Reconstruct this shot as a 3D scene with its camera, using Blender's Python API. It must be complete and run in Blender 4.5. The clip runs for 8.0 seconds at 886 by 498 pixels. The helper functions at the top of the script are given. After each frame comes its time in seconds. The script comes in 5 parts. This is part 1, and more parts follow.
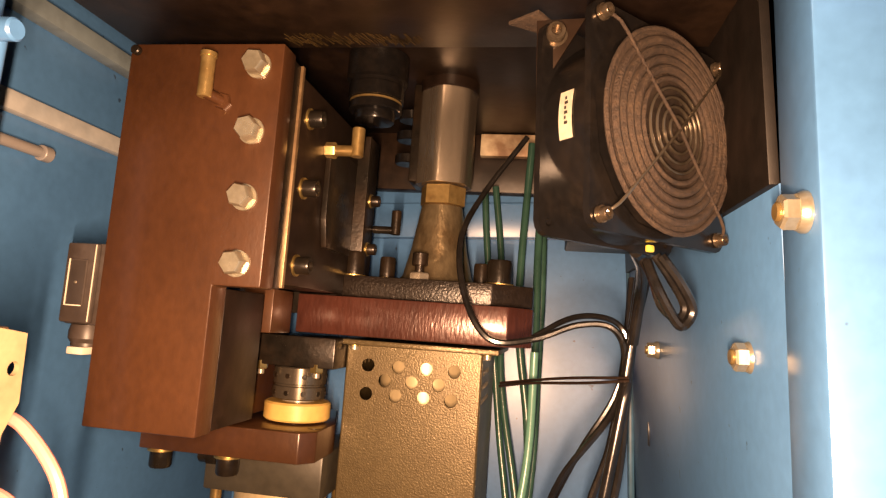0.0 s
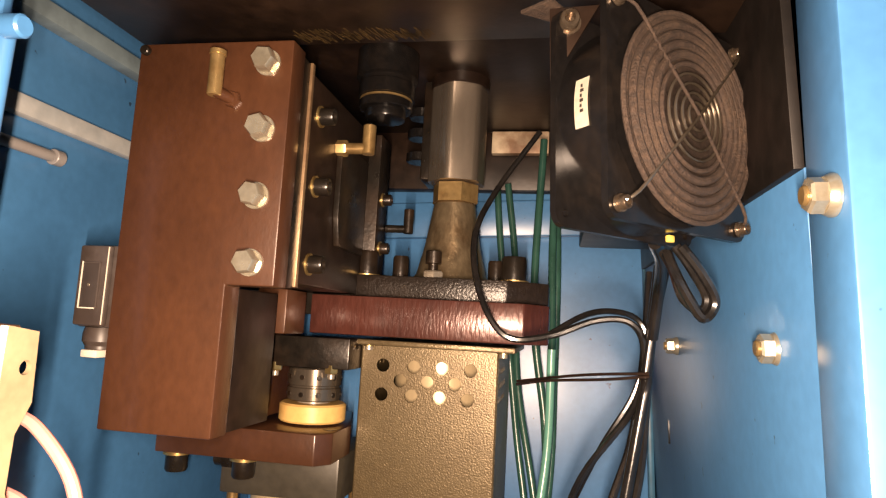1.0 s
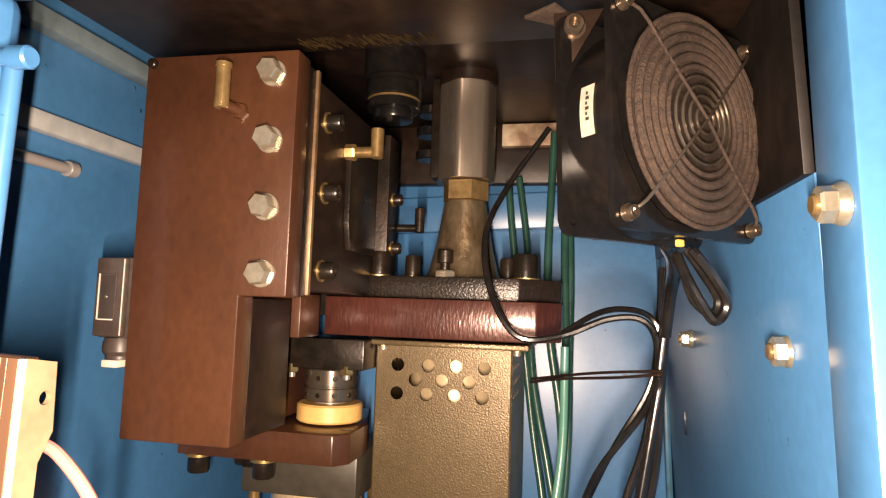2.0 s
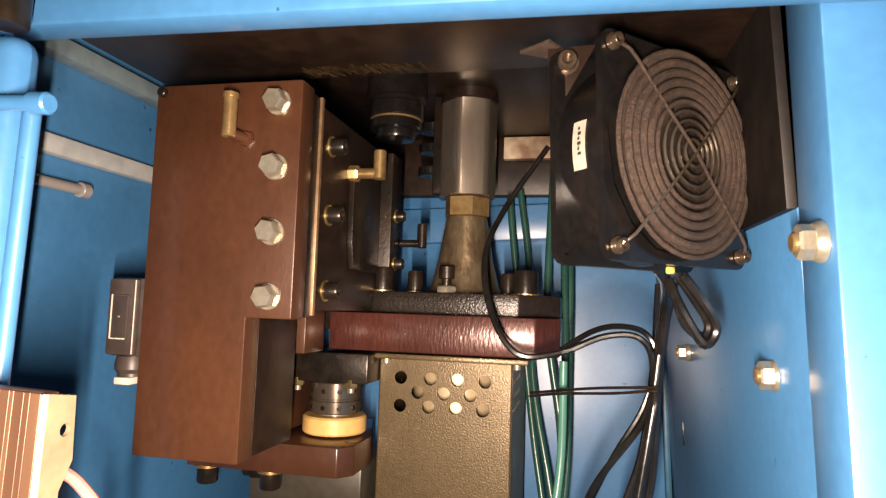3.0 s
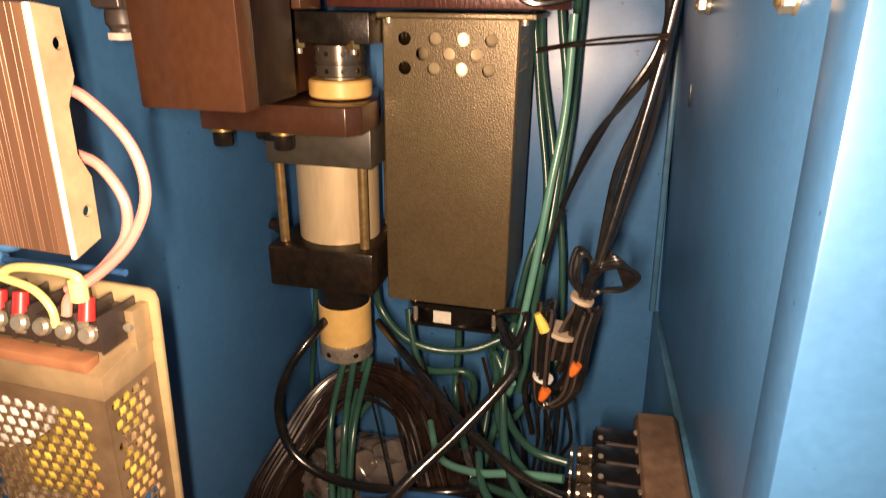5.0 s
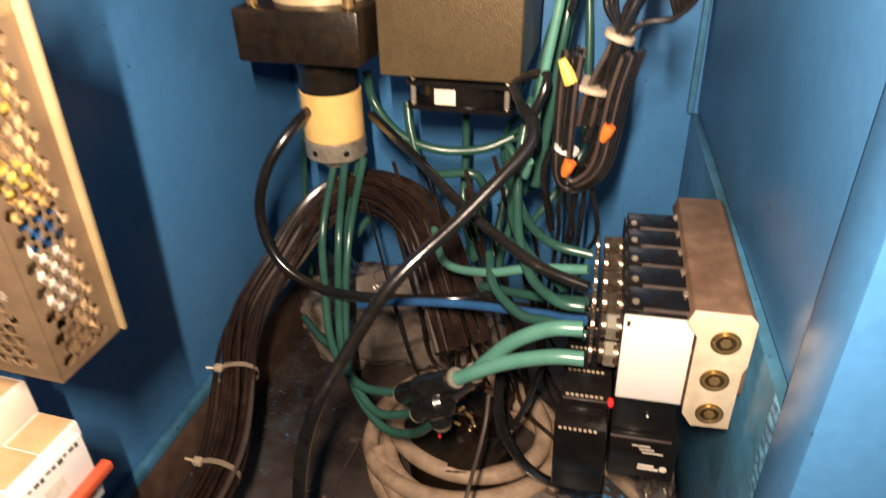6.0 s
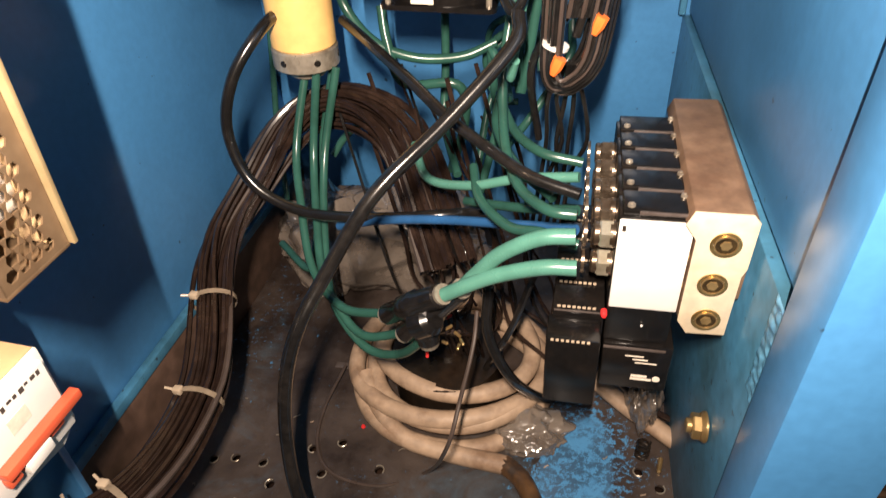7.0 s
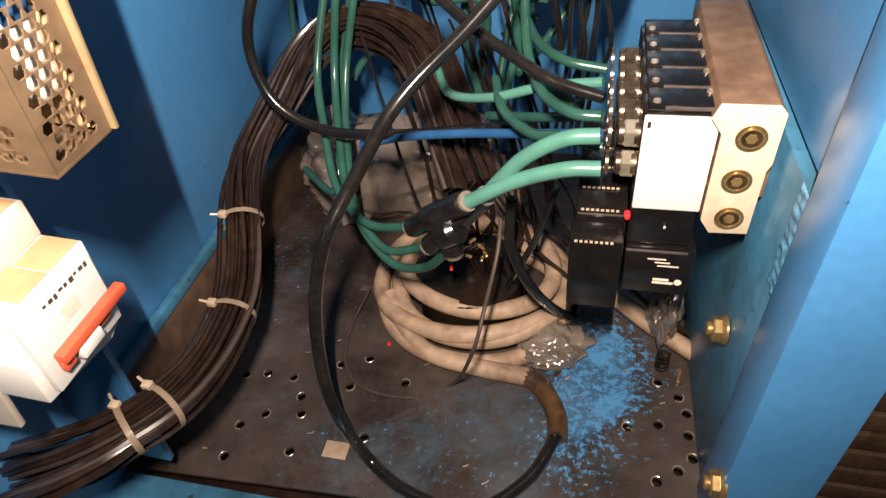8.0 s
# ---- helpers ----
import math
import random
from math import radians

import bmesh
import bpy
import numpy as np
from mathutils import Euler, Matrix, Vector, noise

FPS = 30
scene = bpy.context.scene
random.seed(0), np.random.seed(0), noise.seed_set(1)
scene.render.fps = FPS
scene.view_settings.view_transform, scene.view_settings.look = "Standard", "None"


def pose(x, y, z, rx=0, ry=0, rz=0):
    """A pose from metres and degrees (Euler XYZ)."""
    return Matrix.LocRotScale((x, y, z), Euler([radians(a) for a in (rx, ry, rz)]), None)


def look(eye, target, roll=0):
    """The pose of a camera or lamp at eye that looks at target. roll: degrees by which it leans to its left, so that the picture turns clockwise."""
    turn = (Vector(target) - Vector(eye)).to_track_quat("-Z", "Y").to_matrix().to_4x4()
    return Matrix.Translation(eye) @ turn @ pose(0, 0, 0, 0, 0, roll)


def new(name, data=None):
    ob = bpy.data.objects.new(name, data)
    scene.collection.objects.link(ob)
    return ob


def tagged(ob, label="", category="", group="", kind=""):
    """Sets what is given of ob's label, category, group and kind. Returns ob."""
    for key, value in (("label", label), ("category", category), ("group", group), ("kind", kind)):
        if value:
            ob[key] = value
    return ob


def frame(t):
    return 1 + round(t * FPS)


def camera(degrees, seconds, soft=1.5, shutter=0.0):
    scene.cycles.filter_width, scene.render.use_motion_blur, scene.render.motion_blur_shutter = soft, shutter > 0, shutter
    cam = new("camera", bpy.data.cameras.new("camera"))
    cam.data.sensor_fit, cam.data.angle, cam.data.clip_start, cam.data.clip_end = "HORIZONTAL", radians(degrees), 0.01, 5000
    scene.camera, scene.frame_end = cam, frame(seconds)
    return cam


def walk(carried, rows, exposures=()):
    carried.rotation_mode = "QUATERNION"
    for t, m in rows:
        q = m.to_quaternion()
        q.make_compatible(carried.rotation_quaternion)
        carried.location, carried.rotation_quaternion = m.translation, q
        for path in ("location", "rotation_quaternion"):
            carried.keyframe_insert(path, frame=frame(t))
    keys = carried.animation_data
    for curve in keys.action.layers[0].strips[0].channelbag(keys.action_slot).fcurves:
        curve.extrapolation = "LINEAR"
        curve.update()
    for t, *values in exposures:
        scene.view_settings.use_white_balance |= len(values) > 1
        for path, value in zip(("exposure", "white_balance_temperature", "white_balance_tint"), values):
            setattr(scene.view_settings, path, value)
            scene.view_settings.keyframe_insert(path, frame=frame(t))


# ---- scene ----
cam = camera(70.6, 8.0, soft=1.25, shutter=0.4)
PATH = [
    (0, (0.084, 0.146, 0.668), (-0.236, 2.105, 0.915), 1.7),
    (0.5, (0.085, 0.148, 0.653), (-0.265, 2.091, 0.977), 1.4),
    (1, (0.081, 0.152, 0.664), (-0.274, 2.104, 0.921), 0.8),
    (2.5, (0.087, 0.145, 0.681), (-0.333, 2.091, 0.881), -0.7),
    (3, (0.092, 0.137, 0.692), (-0.333, 2.082, 0.887), -0.5),
    (3.2, (0.1, 0.135, 0.699), (-0.38, 2.077, 0.679), -0.7),
    (3.3, (0.101, 0.142, 0.695), (-0.452, 2.053, 0.483), -3.3),
    (3.4, (0.101, 0.155, 0.677), (-0.458, 2.05, 0.363), -3.9),
    (3.5, (0.094, 0.155, 0.67), (-0.423, 2.051, 0.301), -3.2),
    (4, (0.091, 0.153, 0.67), (-0.414, 2.025, 0.18), -1.7),
    (4.2, (0.092, 0.15, 0.667), (-0.408, 2.013, 0.136), -1.4),
    (5.3, (0.097, 0.135, 0.646), (-0.342, 1.911, -0.163), -2.2),
    (5.5, (0.097, 0.145, 0.626), (-0.389, 1.881, -0.239), -3.3),
    (5.7, (0.095, 0.161, 0.587), (-0.437, 1.856, -0.332), -3.6),
    (6, (0.089, 0.183, 0.535), (-0.372, 1.824, -0.511), -3.5),
    (6.5, (0.086, 0.195, 0.52), (-0.279, 1.8, -0.616), -2.6),
    (7, (0.083, 0.195, 0.509), (-0.303, 1.728, -0.716), -4.3),
    (7.5, (0.081, 0.182, 0.493), (-0.313, 1.662, -0.792), -4.7),
    (8, (0.081, 0.169, 0.491), (-0.343, 1.592, -0.849), -6.6),
]
walk(cam, [(t, look(eye, target, roll)) for t, eye, target, roll in PATH],
     exposures=[(0.0, 0.22, 12000, 39), (0.5, 0.22, 9500, 32), (1.0, 0.27, 7900, 25), (2.5, 0.25, 7250, 23), (3.0, 0.2, 6950, 21), (3.5, 0.0, 7300, 20), (4.0, -0.08, 8000, 25),
                (5.5, 0.02, 8300, 28), (6.0, 0.84, 7100, 20), (6.5, 1.16, 6700, 16), (7.0, 1.28, 6700, 17), (8.0, 1.3, 6500, 18)])

# ---- world and light ----
world = bpy.data.worlds.new("world")
scene.world = world
world.use_nodes = True
world.node_tree.nodes["Background"].inputs[0].default_value = (0.55, 0.62, 0.75, 1)
world.node_tree.nodes["Background"].inputs[1].default_value = 0.004

# fixed upright strip that stands in for the flash carried with the camera
lamp_data = bpy.data.lights.new("flash_strip", "AREA")
lamp_data.shape, lamp_data.size, lamp_data.size_y = "RECTANGLE", 0.005, 0.09
lamp_data.energy, lamp_data.color = 6.3, (1.0, 0.86, 0.69)
lamp = new("flash_strip", lamp_data)
lamp.matrix_basis = pose(0.079, 0.138, 0.638, 85, 0, 11)


# ---- materials ----
def material(name, colour, rough=0.5, metal=0.0, var=0.25, scale=60.0, bump=0.0, bump_scale=None, second=None, blotch=9.0,
             cut=(0.45, 0.65), spec=0.5, rough_var=0.12, stretch=(1, 1, 1), coat=0.0, speck=0.0, coat_rough=0.15):
    """A paint, metal or plastic with fine grain and large stains; second: the colour of the stains."""
    m = bpy.data.materials.new(name)
    m.use_nodes = True
    n, l = m.node_tree.nodes, m.node_tree.links
    b = n["Principled BSDF"]
    co = n.new("ShaderNodeTexCoord")
    mp = n.new("ShaderNodeMapping")
    mp.inputs["Scale"].default_value = stretch
    l.new(co.outputs["Object"], mp.inputs[0])
    fine, big = n.new("ShaderNodeTexNoise"), n.new("ShaderNodeTexNoise")
    fine.inputs["Scale"].default_value, fine.inputs["Detail"].default_value = scale, 6
    big.inputs["Scale"].default_value, big.inputs["Detail"].default_value = blotch, 5
    big.inputs["Roughness"].default_value = 0.65
    for t in (fine, big):
        l.new(mp.outputs[0], t.inputs["Vector"])
    ramp = n.new("ShaderNodeMapRange")
    l.new(big.outputs[0], ramp.inputs[0])
    ramp.inputs[1].default_value, ramp.inputs[2].default_value = cut
    mix = n.new("ShaderNodeMix")
    mix.data_type = "RGBA"
    two = second or tuple(c * (1 - var) for c in colour)
    mix.inputs[6].default_value, mix.inputs[7].default_value = (*colour, 1), (*two, 1)
    l.new(ramp.outputs[0], mix.inputs[0])
    grain = n.new("ShaderNodeMix")
    grain.data_type, grain.blend_type = "RGBA", "MULTIPLY"
    grain.inputs[0].default_value = 1.0
    gr = n.new("ShaderNodeMapRange")
    gr.inputs[1].default_value, gr.inputs[2].default_value = 0.3, 0.7
    gr.inputs[3].default_value, gr.inputs[4].default_value = 1 - var, 1 + var * 0.5
    l.new(fine.outputs[0], gr.inputs[0])
    l.new(mix.outputs[2], grain.inputs[6])
    l.new(gr.outputs[0], grain.inputs[7])
    colour_out = grain.outputs[2]
    if speck:
        st, sr, sm = n.new("ShaderNodeTexNoise"), n.new("ShaderNodeMapRange"), n.new("ShaderNodeMix")
        st.inputs["Scale"].default_value, st.inputs["Detail"].default_value = 105, 2
        l.new(co.outputs["Object"], st.inputs["Vector"])
        sr.inputs[1].default_value, sr.inputs[2].default_value, sr.inputs[4].default_value = speck, speck + 0.03, 0.75
        l.new(st.outputs[0], sr.inputs[0])
        sm.data_type = "RGBA"
        sm.inputs[7].default_value = (0.02, 0.025, 0.035, 1)
        l.new(sr.outputs[0], sm.inputs[0])
        l.new(colour_out, sm.inputs[6])
        colour_out = sm.outputs[2]
    l.new(colour_out, b.inputs["Base Color"])
    rr = n.new("ShaderNodeMapRange")
    rr.inputs[3].default_value, rr.inputs[4].default_value = max(0.04, rough - rough_var), min(1, rough + rough_var)
    l.new(big.outputs[0], rr.inputs[0])
    l.new(rr.outputs[0], b.inputs["Roughness"])
    b.inputs["Metallic"].default_value = metal
    b.inputs["Specular IOR Level"].default_value = spec
    b.inputs["Coat Weight"].default_value = coat
    b.inputs["Coat Roughness"].default_value = coat_rough
    if bump:
        bn = n.new("ShaderNodeBump")
        bn.inputs["Strength"].default_value, bn.inputs["Distance"].default_value = bump, 0.001
        if bump_scale:
            bt = n.new("ShaderNodeTexNoise")
            bt.inputs["Scale"].default_value, bt.inputs["Detail"].default_value = bump_scale, 3
            l.new(mp.outputs[0], bt.inputs["Vector"])
            l.new(bt.outputs[0], bn.inputs["Height"])
        else:
            l.new(fine.outputs[0], bn.inputs["Height"])
        l.new(bn.outputs[0], b.inputs["Normal"])
    return m


BLUE = material("blue_enamel", (0.054, 0.212, 0.445), 0.36, 0, 0.08, 140, 0.05, second=(0.044, 0.18, 0.385), blotch=5, coat=0.45, speck=0.735, coat_rough=0.3)
BLUE_DIRTY = material("oily_blue_enamel", (0.05, 0.19, 0.33), 0.35, 0, 0.2, 90, 0.1, second=(0.03, 0.10, 0.15), blotch=7, speck=0.68)
LEDGE = material("pale_painted_sheet_edge", (0.42, 0.44, 0.44), 0.45, 0, 0.12, 80, second=(0.30, 0.34, 0.36), blotch=12)
CREAM_LEDGE = material("bare_sheet_edge", (0.36, 0.27, 0.2), 0.55, 0, 0.2, 80, second=(0.2, 0.14, 0.1), blotch=12)
PIPE_GREY = material("dull_grey_pipe", (0.30, 0.285, 0.28), 0.4, 0, 0.15, 80, second=(0.2, 0.17, 0.16), blotch=20)
FLANGE_GREY = material("grey_blue_paint", (0.17, 0.235, 0.265), 0.45, 0, 0.15, 80, second=(0.11, 0.15, 0.17), blotch=12)
OLD_BRASS = material("dark_old_brass", (0.11, 0.07, 0.03), 0.35, 0.6, 0.4, 150, 0.2, second=(0.03, 0.02, 0.01), blotch=60)
STRAW = material("pale_yellow_insulation", (0.70, 0.60, 0.22), 0.4, 0, 0.1, 80)
TAN_TOP = material("tan_plastic_top", (0.50, 0.33, 0.18), 0.5, 0, 0.08, 90, second=(0.42, 0.27, 0.14), blotch=20)
UMBER_ALU = material("dark_brown_anodising", (0.155, 0.078, 0.045), 0.42, 0.35, 0.25, 120, second=(0.12, 0.057, 0.034), blotch=12, stretch=(1, 1, 0.08))
SAND_ALU = material("rubbed_sand_anodising", (0.20, 0.107, 0.062), 0.42, 0.35, 0.2, 120, second=(0.16, 0.082, 0.048), blotch=12, stretch=(1, 1, 0.08))
BROWN = material("oiled_brown_steel", (0.086, 0.034, 0.0165), 0.34, 0.15, 0.14, 220, 0.10, 420, second=(0.050, 0.019, 0.009), blotch=9, coat=0.25, cut=(0.35, 0.68), stretch=(1, 1, 0.6))
REDBROWN = material("milled_red_brown_steel", (0.082, 0.026, 0.019), 0.3, 0.25, 0.2, 260, 0.4, 420, second=(0.045, 0.014, 0.011), blotch=14, stretch=(1, 1, 0.3), coat=0.3)
BLACKOX = material("oily_black_steel", (0.015, 0.012, 0.0095), 0.3, 0.3, 0.4, 120, 0.2, 300, second=(0.026, 0.015, 0.009), blotch=20)
DARK = material("sooty_dark_steel", (0.013, 0.0075, 0.0055), 0.38, 0.1, 0.4, 90, 0.2, second=(0.024, 0.013, 0.008), blotch=10, spec=0.3)
BLACK_PAINT = material("oily_black_paint", (0.006, 0.005, 0.0045), 0.45, 0, 0.3, 90, 0.1, second=(0.010, 0.007, 0.006), blotch=12, spec=0.2)
ZINC = material("zinc_plated_steel", (0.52, 0.48, 0.38), 0.3, 0.75, 0.15, 200, 0.1, second=(0.40, 0.35, 0.26), blotch=60)
YZINC = material("yellow_zinc", (0.62, 0.45, 0.2), 0.32, 0.9, 0.2, 150, 0.1, second=(0.42, 0.27, 0.1), blotch=60)
TAPER = material("dull_bronze_strip", (0.26, 0.17, 0.095), 0.42, 0.45, 0.2, 150, 0.1, second=(0.17, 0.10, 0.055), blotch=30)
BRASS = material("oily_brass", (0.40, 0.27, 0.12), 0.33, 0.7, 0.25, 150, 0.1, second=(0.25, 0.15, 0.06), blotch=40)
STEEL = material("turned_steel", (0.42, 0.37, 0.30), 0.3, 0.6, 0.15, 200, 0.1, second=(0.2, 0.16, 0.12), blotch=30)
ALU = material("anodised_aluminium", (0.62, 0.48, 0.29), 0.38, 0.35, 0.08, 250, 0.05, second=(0.52, 0.41, 0.26), blotch=20, stretch=(1, 1, 0.2))
HAMMER = material("hammered_bronze_paint", (0.13, 0.095, 0.05), 0.33, 0.45, 0.15, 300, 0.32, 680, second=(0.10, 0.07, 0.035), blotch=10)
CREAM = material("cream_nylon", (0.66, 0.42, 0.15), 0.4, 0, 0.1, 100, second=(0.55, 0.32, 0.1), blotch=20)
RUBBER = material("black_rubber", (0.008, 0.0075, 0.0075), 0.2, 0, 0.3, 200, 0.12, second=(0.014, 0.012, 0.011), blotch=30, rough_var=0.1, coat=0.5)
PLASTIC = material("black_plastic", (0.006, 0.0055, 0.0055), 0.22, 0, 0.2, 200, 0.02, second=(0.010, 0.008, 0.007), blotch=40, spec=0.45, rough_var=0.06)
STEEL_DARK = material("dark_polished_steel", (0.17, 0.14, 0.11), 0.22, 0.75, 0.2, 150, 0.1, second=(0.09, 0.07, 0.05), blotch=30, stretch=(1, 1, 0.15))
PALE = material("pale_dusty_steel", (0.34, 0.26, 0.16), 0.5, 0.2, 0.15, 120, 0.1, second=(0.26, 0.19, 0.115), blotch=25)
FAN_DUST = material("dusty_black_plastic", (0.05, 0.034, 0.025), 0.6, 0, 0.4, 120, 0.3, second=(0.025, 0.018, 0.014), blotch=40)
GREY = material("grey_brown_plastic", (0.075, 0.06, 0.055), 0.4, 0, 0.2, 120, 0.05, second=(0.05, 0.036, 0.03), blotch=25)
GREEN = material("green_air_tube", (0.021, 0.078, 0.061), 0.25, 0, 0.2, 60, second=(0.015, 0.056, 0.043), blotch=14)
GREEN_LIGHT = material("pale_green_air_tube", (0.068, 0.205, 0.162), 0.28, 0, 0.12, 60, second=(0.05, 0.16, 0.125), blotch=14)
BLUE_TUBE = material("blue_air_tube", (0.018, 0.082, 0.21), 0.28, 0, 0.2, 60, second=(0.014, 0.06, 0.15))
BEIGE = material("dusty_beige_hose", (0.34, 0.24, 0.165), 0.6, 0, 0.25, 90, 0.3, second=(0.17, 0.10, 0.06), blotch=16)
WIRE_DARK = material("dark_brown_wire", (0.016, 0.0095, 0.0075), 0.23, 0, 0.4, 90, second=(0.03, 0.018, 0.013), blotch=20)
PINK = material("pink_wire", (0.56, 0.21, 0.18), 0.35, 0, 0.08, 80)
YELLOW = material("yellow_plastic", (0.62, 0.47, 0.10), 0.4, 0, 0.1, 80)
RED = material("red_plastic", (0.62, 0.03, 0.03), 0.35, 0, 0.1, 80)
ORANGE = material("orange_plastic", (0.75, 0.16, 0.03), 0.4, 0, 0.1, 80)
WHITE = material("white_plastic", (0.68, 0.66, 0.63), 0.4, 0, 0.04, 90)
OFFWHITE = material("off_white_plastic", (0.72, 0.64, 0.54), 0.45, 0, 0.05, 90)
PAPER = material("dusty_paper_label", (0.7, 0.66, 0.55), 0.6, 0, 0.15, 200)
TIE = material("natural_nylon_tie", (0.42, 0.33, 0.24), 0.4, 0, 0.15, 100)
GILT = material("passivated_sheet", (0.36, 0.26, 0.15), 0.38, 0.45, 0.1, 150, second=(0.26, 0.18, 0.10), blotch=20)
DUST = material("dusty_wire", (0.030, 0.0165, 0.0105), 0.8, 0.0, 0.5, 400, 1.0, 900, second=(0.048, 0.028, 0.017), blotch=60)
NICKEL = material("oily_nickel", (0.20, 0.155, 0.115), 0.26, 0.8, 0.3, 200, 0.1, second=(0.09, 0.06, 0.04), blotch=60)
COLUMN = material("bright_column_steel", (0.60, 0.51, 0.42), 0.27, 0.92, 0.12, 200, 0.05, second=(0.46, 0.38, 0.30), blotch=12, stretch=(1, 1, 0.2), rough_var=0.05)
CONE = material("oily_bronze", (0.46, 0.35, 0.22), 0.32, 0.85, 0.3, 150, 0.5, 260, second=(0.24, 0.16, 0.09), blotch=35, stretch=(1, 1, 0.6))
TOPBLACK = material("worn_black_plate", (0.02, 0.014, 0.011), 0.3, 0.2, 0.3, 160, 0.5, 420, second=(0.011, 0.008, 0.006), blotch=22)
TAN_ALU = material("brown_anodised_heatsink", (0.175, 0.089, 0.051), 0.42, 0.35, 0.25, 120, second=(0.125, 0.06, 0.036), blotch=12, stretch=(1, 1, 0.08))
CAST = material("dusty_cast_aluminium", (0.6, 0.49, 0.35), 0.5, 0.2, 0.2, 90, 0.15, second=(0.26, 0.15, 0.09), blotch=14)
TERMINAL = material("dark_terminal_block", (0.03, 0.022, 0.018), 0.35, 0, 0.2, 100)
GROUND = material("workshop_floor", (0.03, 0.022, 0.025), 0.7, 0, 0.3, 6)


def floor_material():
    """Black oily floor sheet on which the blue paint still shows in scraped patches."""
    m = bpy.data.materials.new("oily_painted_floor")
    m.use_nodes = True
    n, l = m.node_tree.nodes, m.node_tree.links
    b = n["Principled BSDF"]
    co = n.new("ShaderNodeTexCoord")

    def noise_at(scale, detail, rough=0.6):
        t = n.new("ShaderNodeTexNoise")
        t.inputs["Scale"].default_value, t.inputs["Detail"].default_value, t.inputs["Roughness"].default_value = scale, detail, rough
        l.new(co.outputs["Object"], t.inputs["Vector"])
        return t

    def math(op, a, c):
        t = n.new("ShaderNodeMath")
        t.operation = op
        t.use_clamp = op != "SUBTRACT"
        for k, v in ((0, a), (1, c)):
            if isinstance(v, (int, float)):
                t.inputs[k].default_value = v
            else:
                l.new(v, t.inputs[k])
        return t.outputs[0]

    def spot(x, y, sx, sy):
        mp = n.new("ShaderNodeMapping")
        mp.inputs["Location"].default_value = (-x / sx, -y / sy, 0)
        mp.inputs["Scale"].default_value = (1 / sx, 1 / sy, 0)
        l.new(co.outputs["Object"], mp.inputs[0])
        g = n.new("ShaderNodeTexGradient")
        g.gradient_type = "SPHERICAL"
        l.new(mp.outputs[0], g.inputs[0])
        return g.outputs[0]

    patch = math("ADD", math("ADD", spot(0.112, 0.575, 0.085, 0.10), spot(0.088, 0.485, 0.06, 0.10)), math("MULTIPLY", spot(0.125, 0.52, 0.06, 0.08), 0.6))
    patch = math("ADD", patch, math("MULTIPLY", spot(-0.02, 0.43, 0.20, 0.07), 0.30))
    patch = math("ADD", patch, math("MULTIPLY", spot(-0.25, 0.66, 0.06, 0.2), 0.35))
    grain = noise_at(150, 9, 0.8)
    blot = noise_at(20, 7, 0.7)
    level = math("ADD", math("MULTIPLY", patch, 0.48), math("MULTIPLY", math("SUBTRACT", grain.outputs[0], 0.5), 3.3))
    level = math("ADD", level, math("MULTIPLY", math("SUBTRACT", blot.outputs[0], 0.5), 1.0))
    mask = n.new("ShaderNodeMapRange")
    mask.inputs[1].default_value, mask.inputs[2].default_value = 0.43, 0.58
    l.new(level, mask.inputs[0])
    dark = n.new("ShaderNodeMix")
    dark.data_type = "RGBA"
    dark.inputs[6].default_value, dark.inputs[7].default_value = (0.016, 0.0105, 0.0085, 1), (0.075, 0.058, 0.050, 1)
    wash = noise_at(7, 9, 0.68)
    spread_out = n.new("ShaderNodeMapRange")
    spread_out.inputs[1].default_value, spread_out.inputs[2].default_value = 0.38, 0.66
    l.new(wash.outputs[0], spread_out.inputs[0])
    l.new(spread_out.outputs[0], dark.inputs[0])
    mix = n.new("ShaderNodeMix")
    mix.data_type = "RGBA"
    l.new(mask.outputs[0], mix.inputs[0])
    smear = n.new("ShaderNodeMapRange")
    smear.inputs[1].default_value, smear.inputs[2].default_value, smear.inputs[4].default_value = 0.60, 0.84, 0.42
    streak = noise_at(14, 8, 0.75)
    streak.inputs["Distortion"].default_value = 1.6
    near = math("ADD", math("MULTIPLY", spot(-0.03, 0.42, 0.26, 0.11), 0.22), math("MULTIPLY", spot(0.05, 0.50, 0.12, 0.14), 0.16))
    near = math("ADD", near, math("MULTIPLY", spot(-0.24, 0.62, 0.08, 0.26), 0.16))
    l.new(math("ADD", streak.outputs[0], near), smear.inputs[0])
    tinted = n.new("ShaderNodeMix")
    tinted.data_type = "RGBA"
    tinted.inputs[7].default_value = (0.065, 0.125, 0.175, 1)
    l.new(smear.outputs[0], tinted.inputs[0])
    l.new(dark.outputs[2], tinted.inputs[6])
    l.new(tinted.outputs[2], mix.inputs[6])
    mix.inputs[7].default_value = (0.06, 0.22, 0.43, 1)
    l.new(mix.outputs[2], b.inputs["Base Color"])
    rr = n.new("ShaderNodeMapRange")
    rr.inputs[3].default_value, rr.inputs[4].default_value = 0.14, 0.55
    l.new(blot.outputs[0], rr.inputs[0])
    l.new(rr.outputs[0], b.inputs["Roughness"])
    bn = n.new("ShaderNodeBump")
    bn.inputs["Strength"].default_value, bn.inputs["Distance"].default_value = 0.4, 0.001
    l.new(level, bn.inputs["Height"])
    l.new(bn.outputs[0], b.inputs["Normal"])
    return m


FLOOR = floor_material()


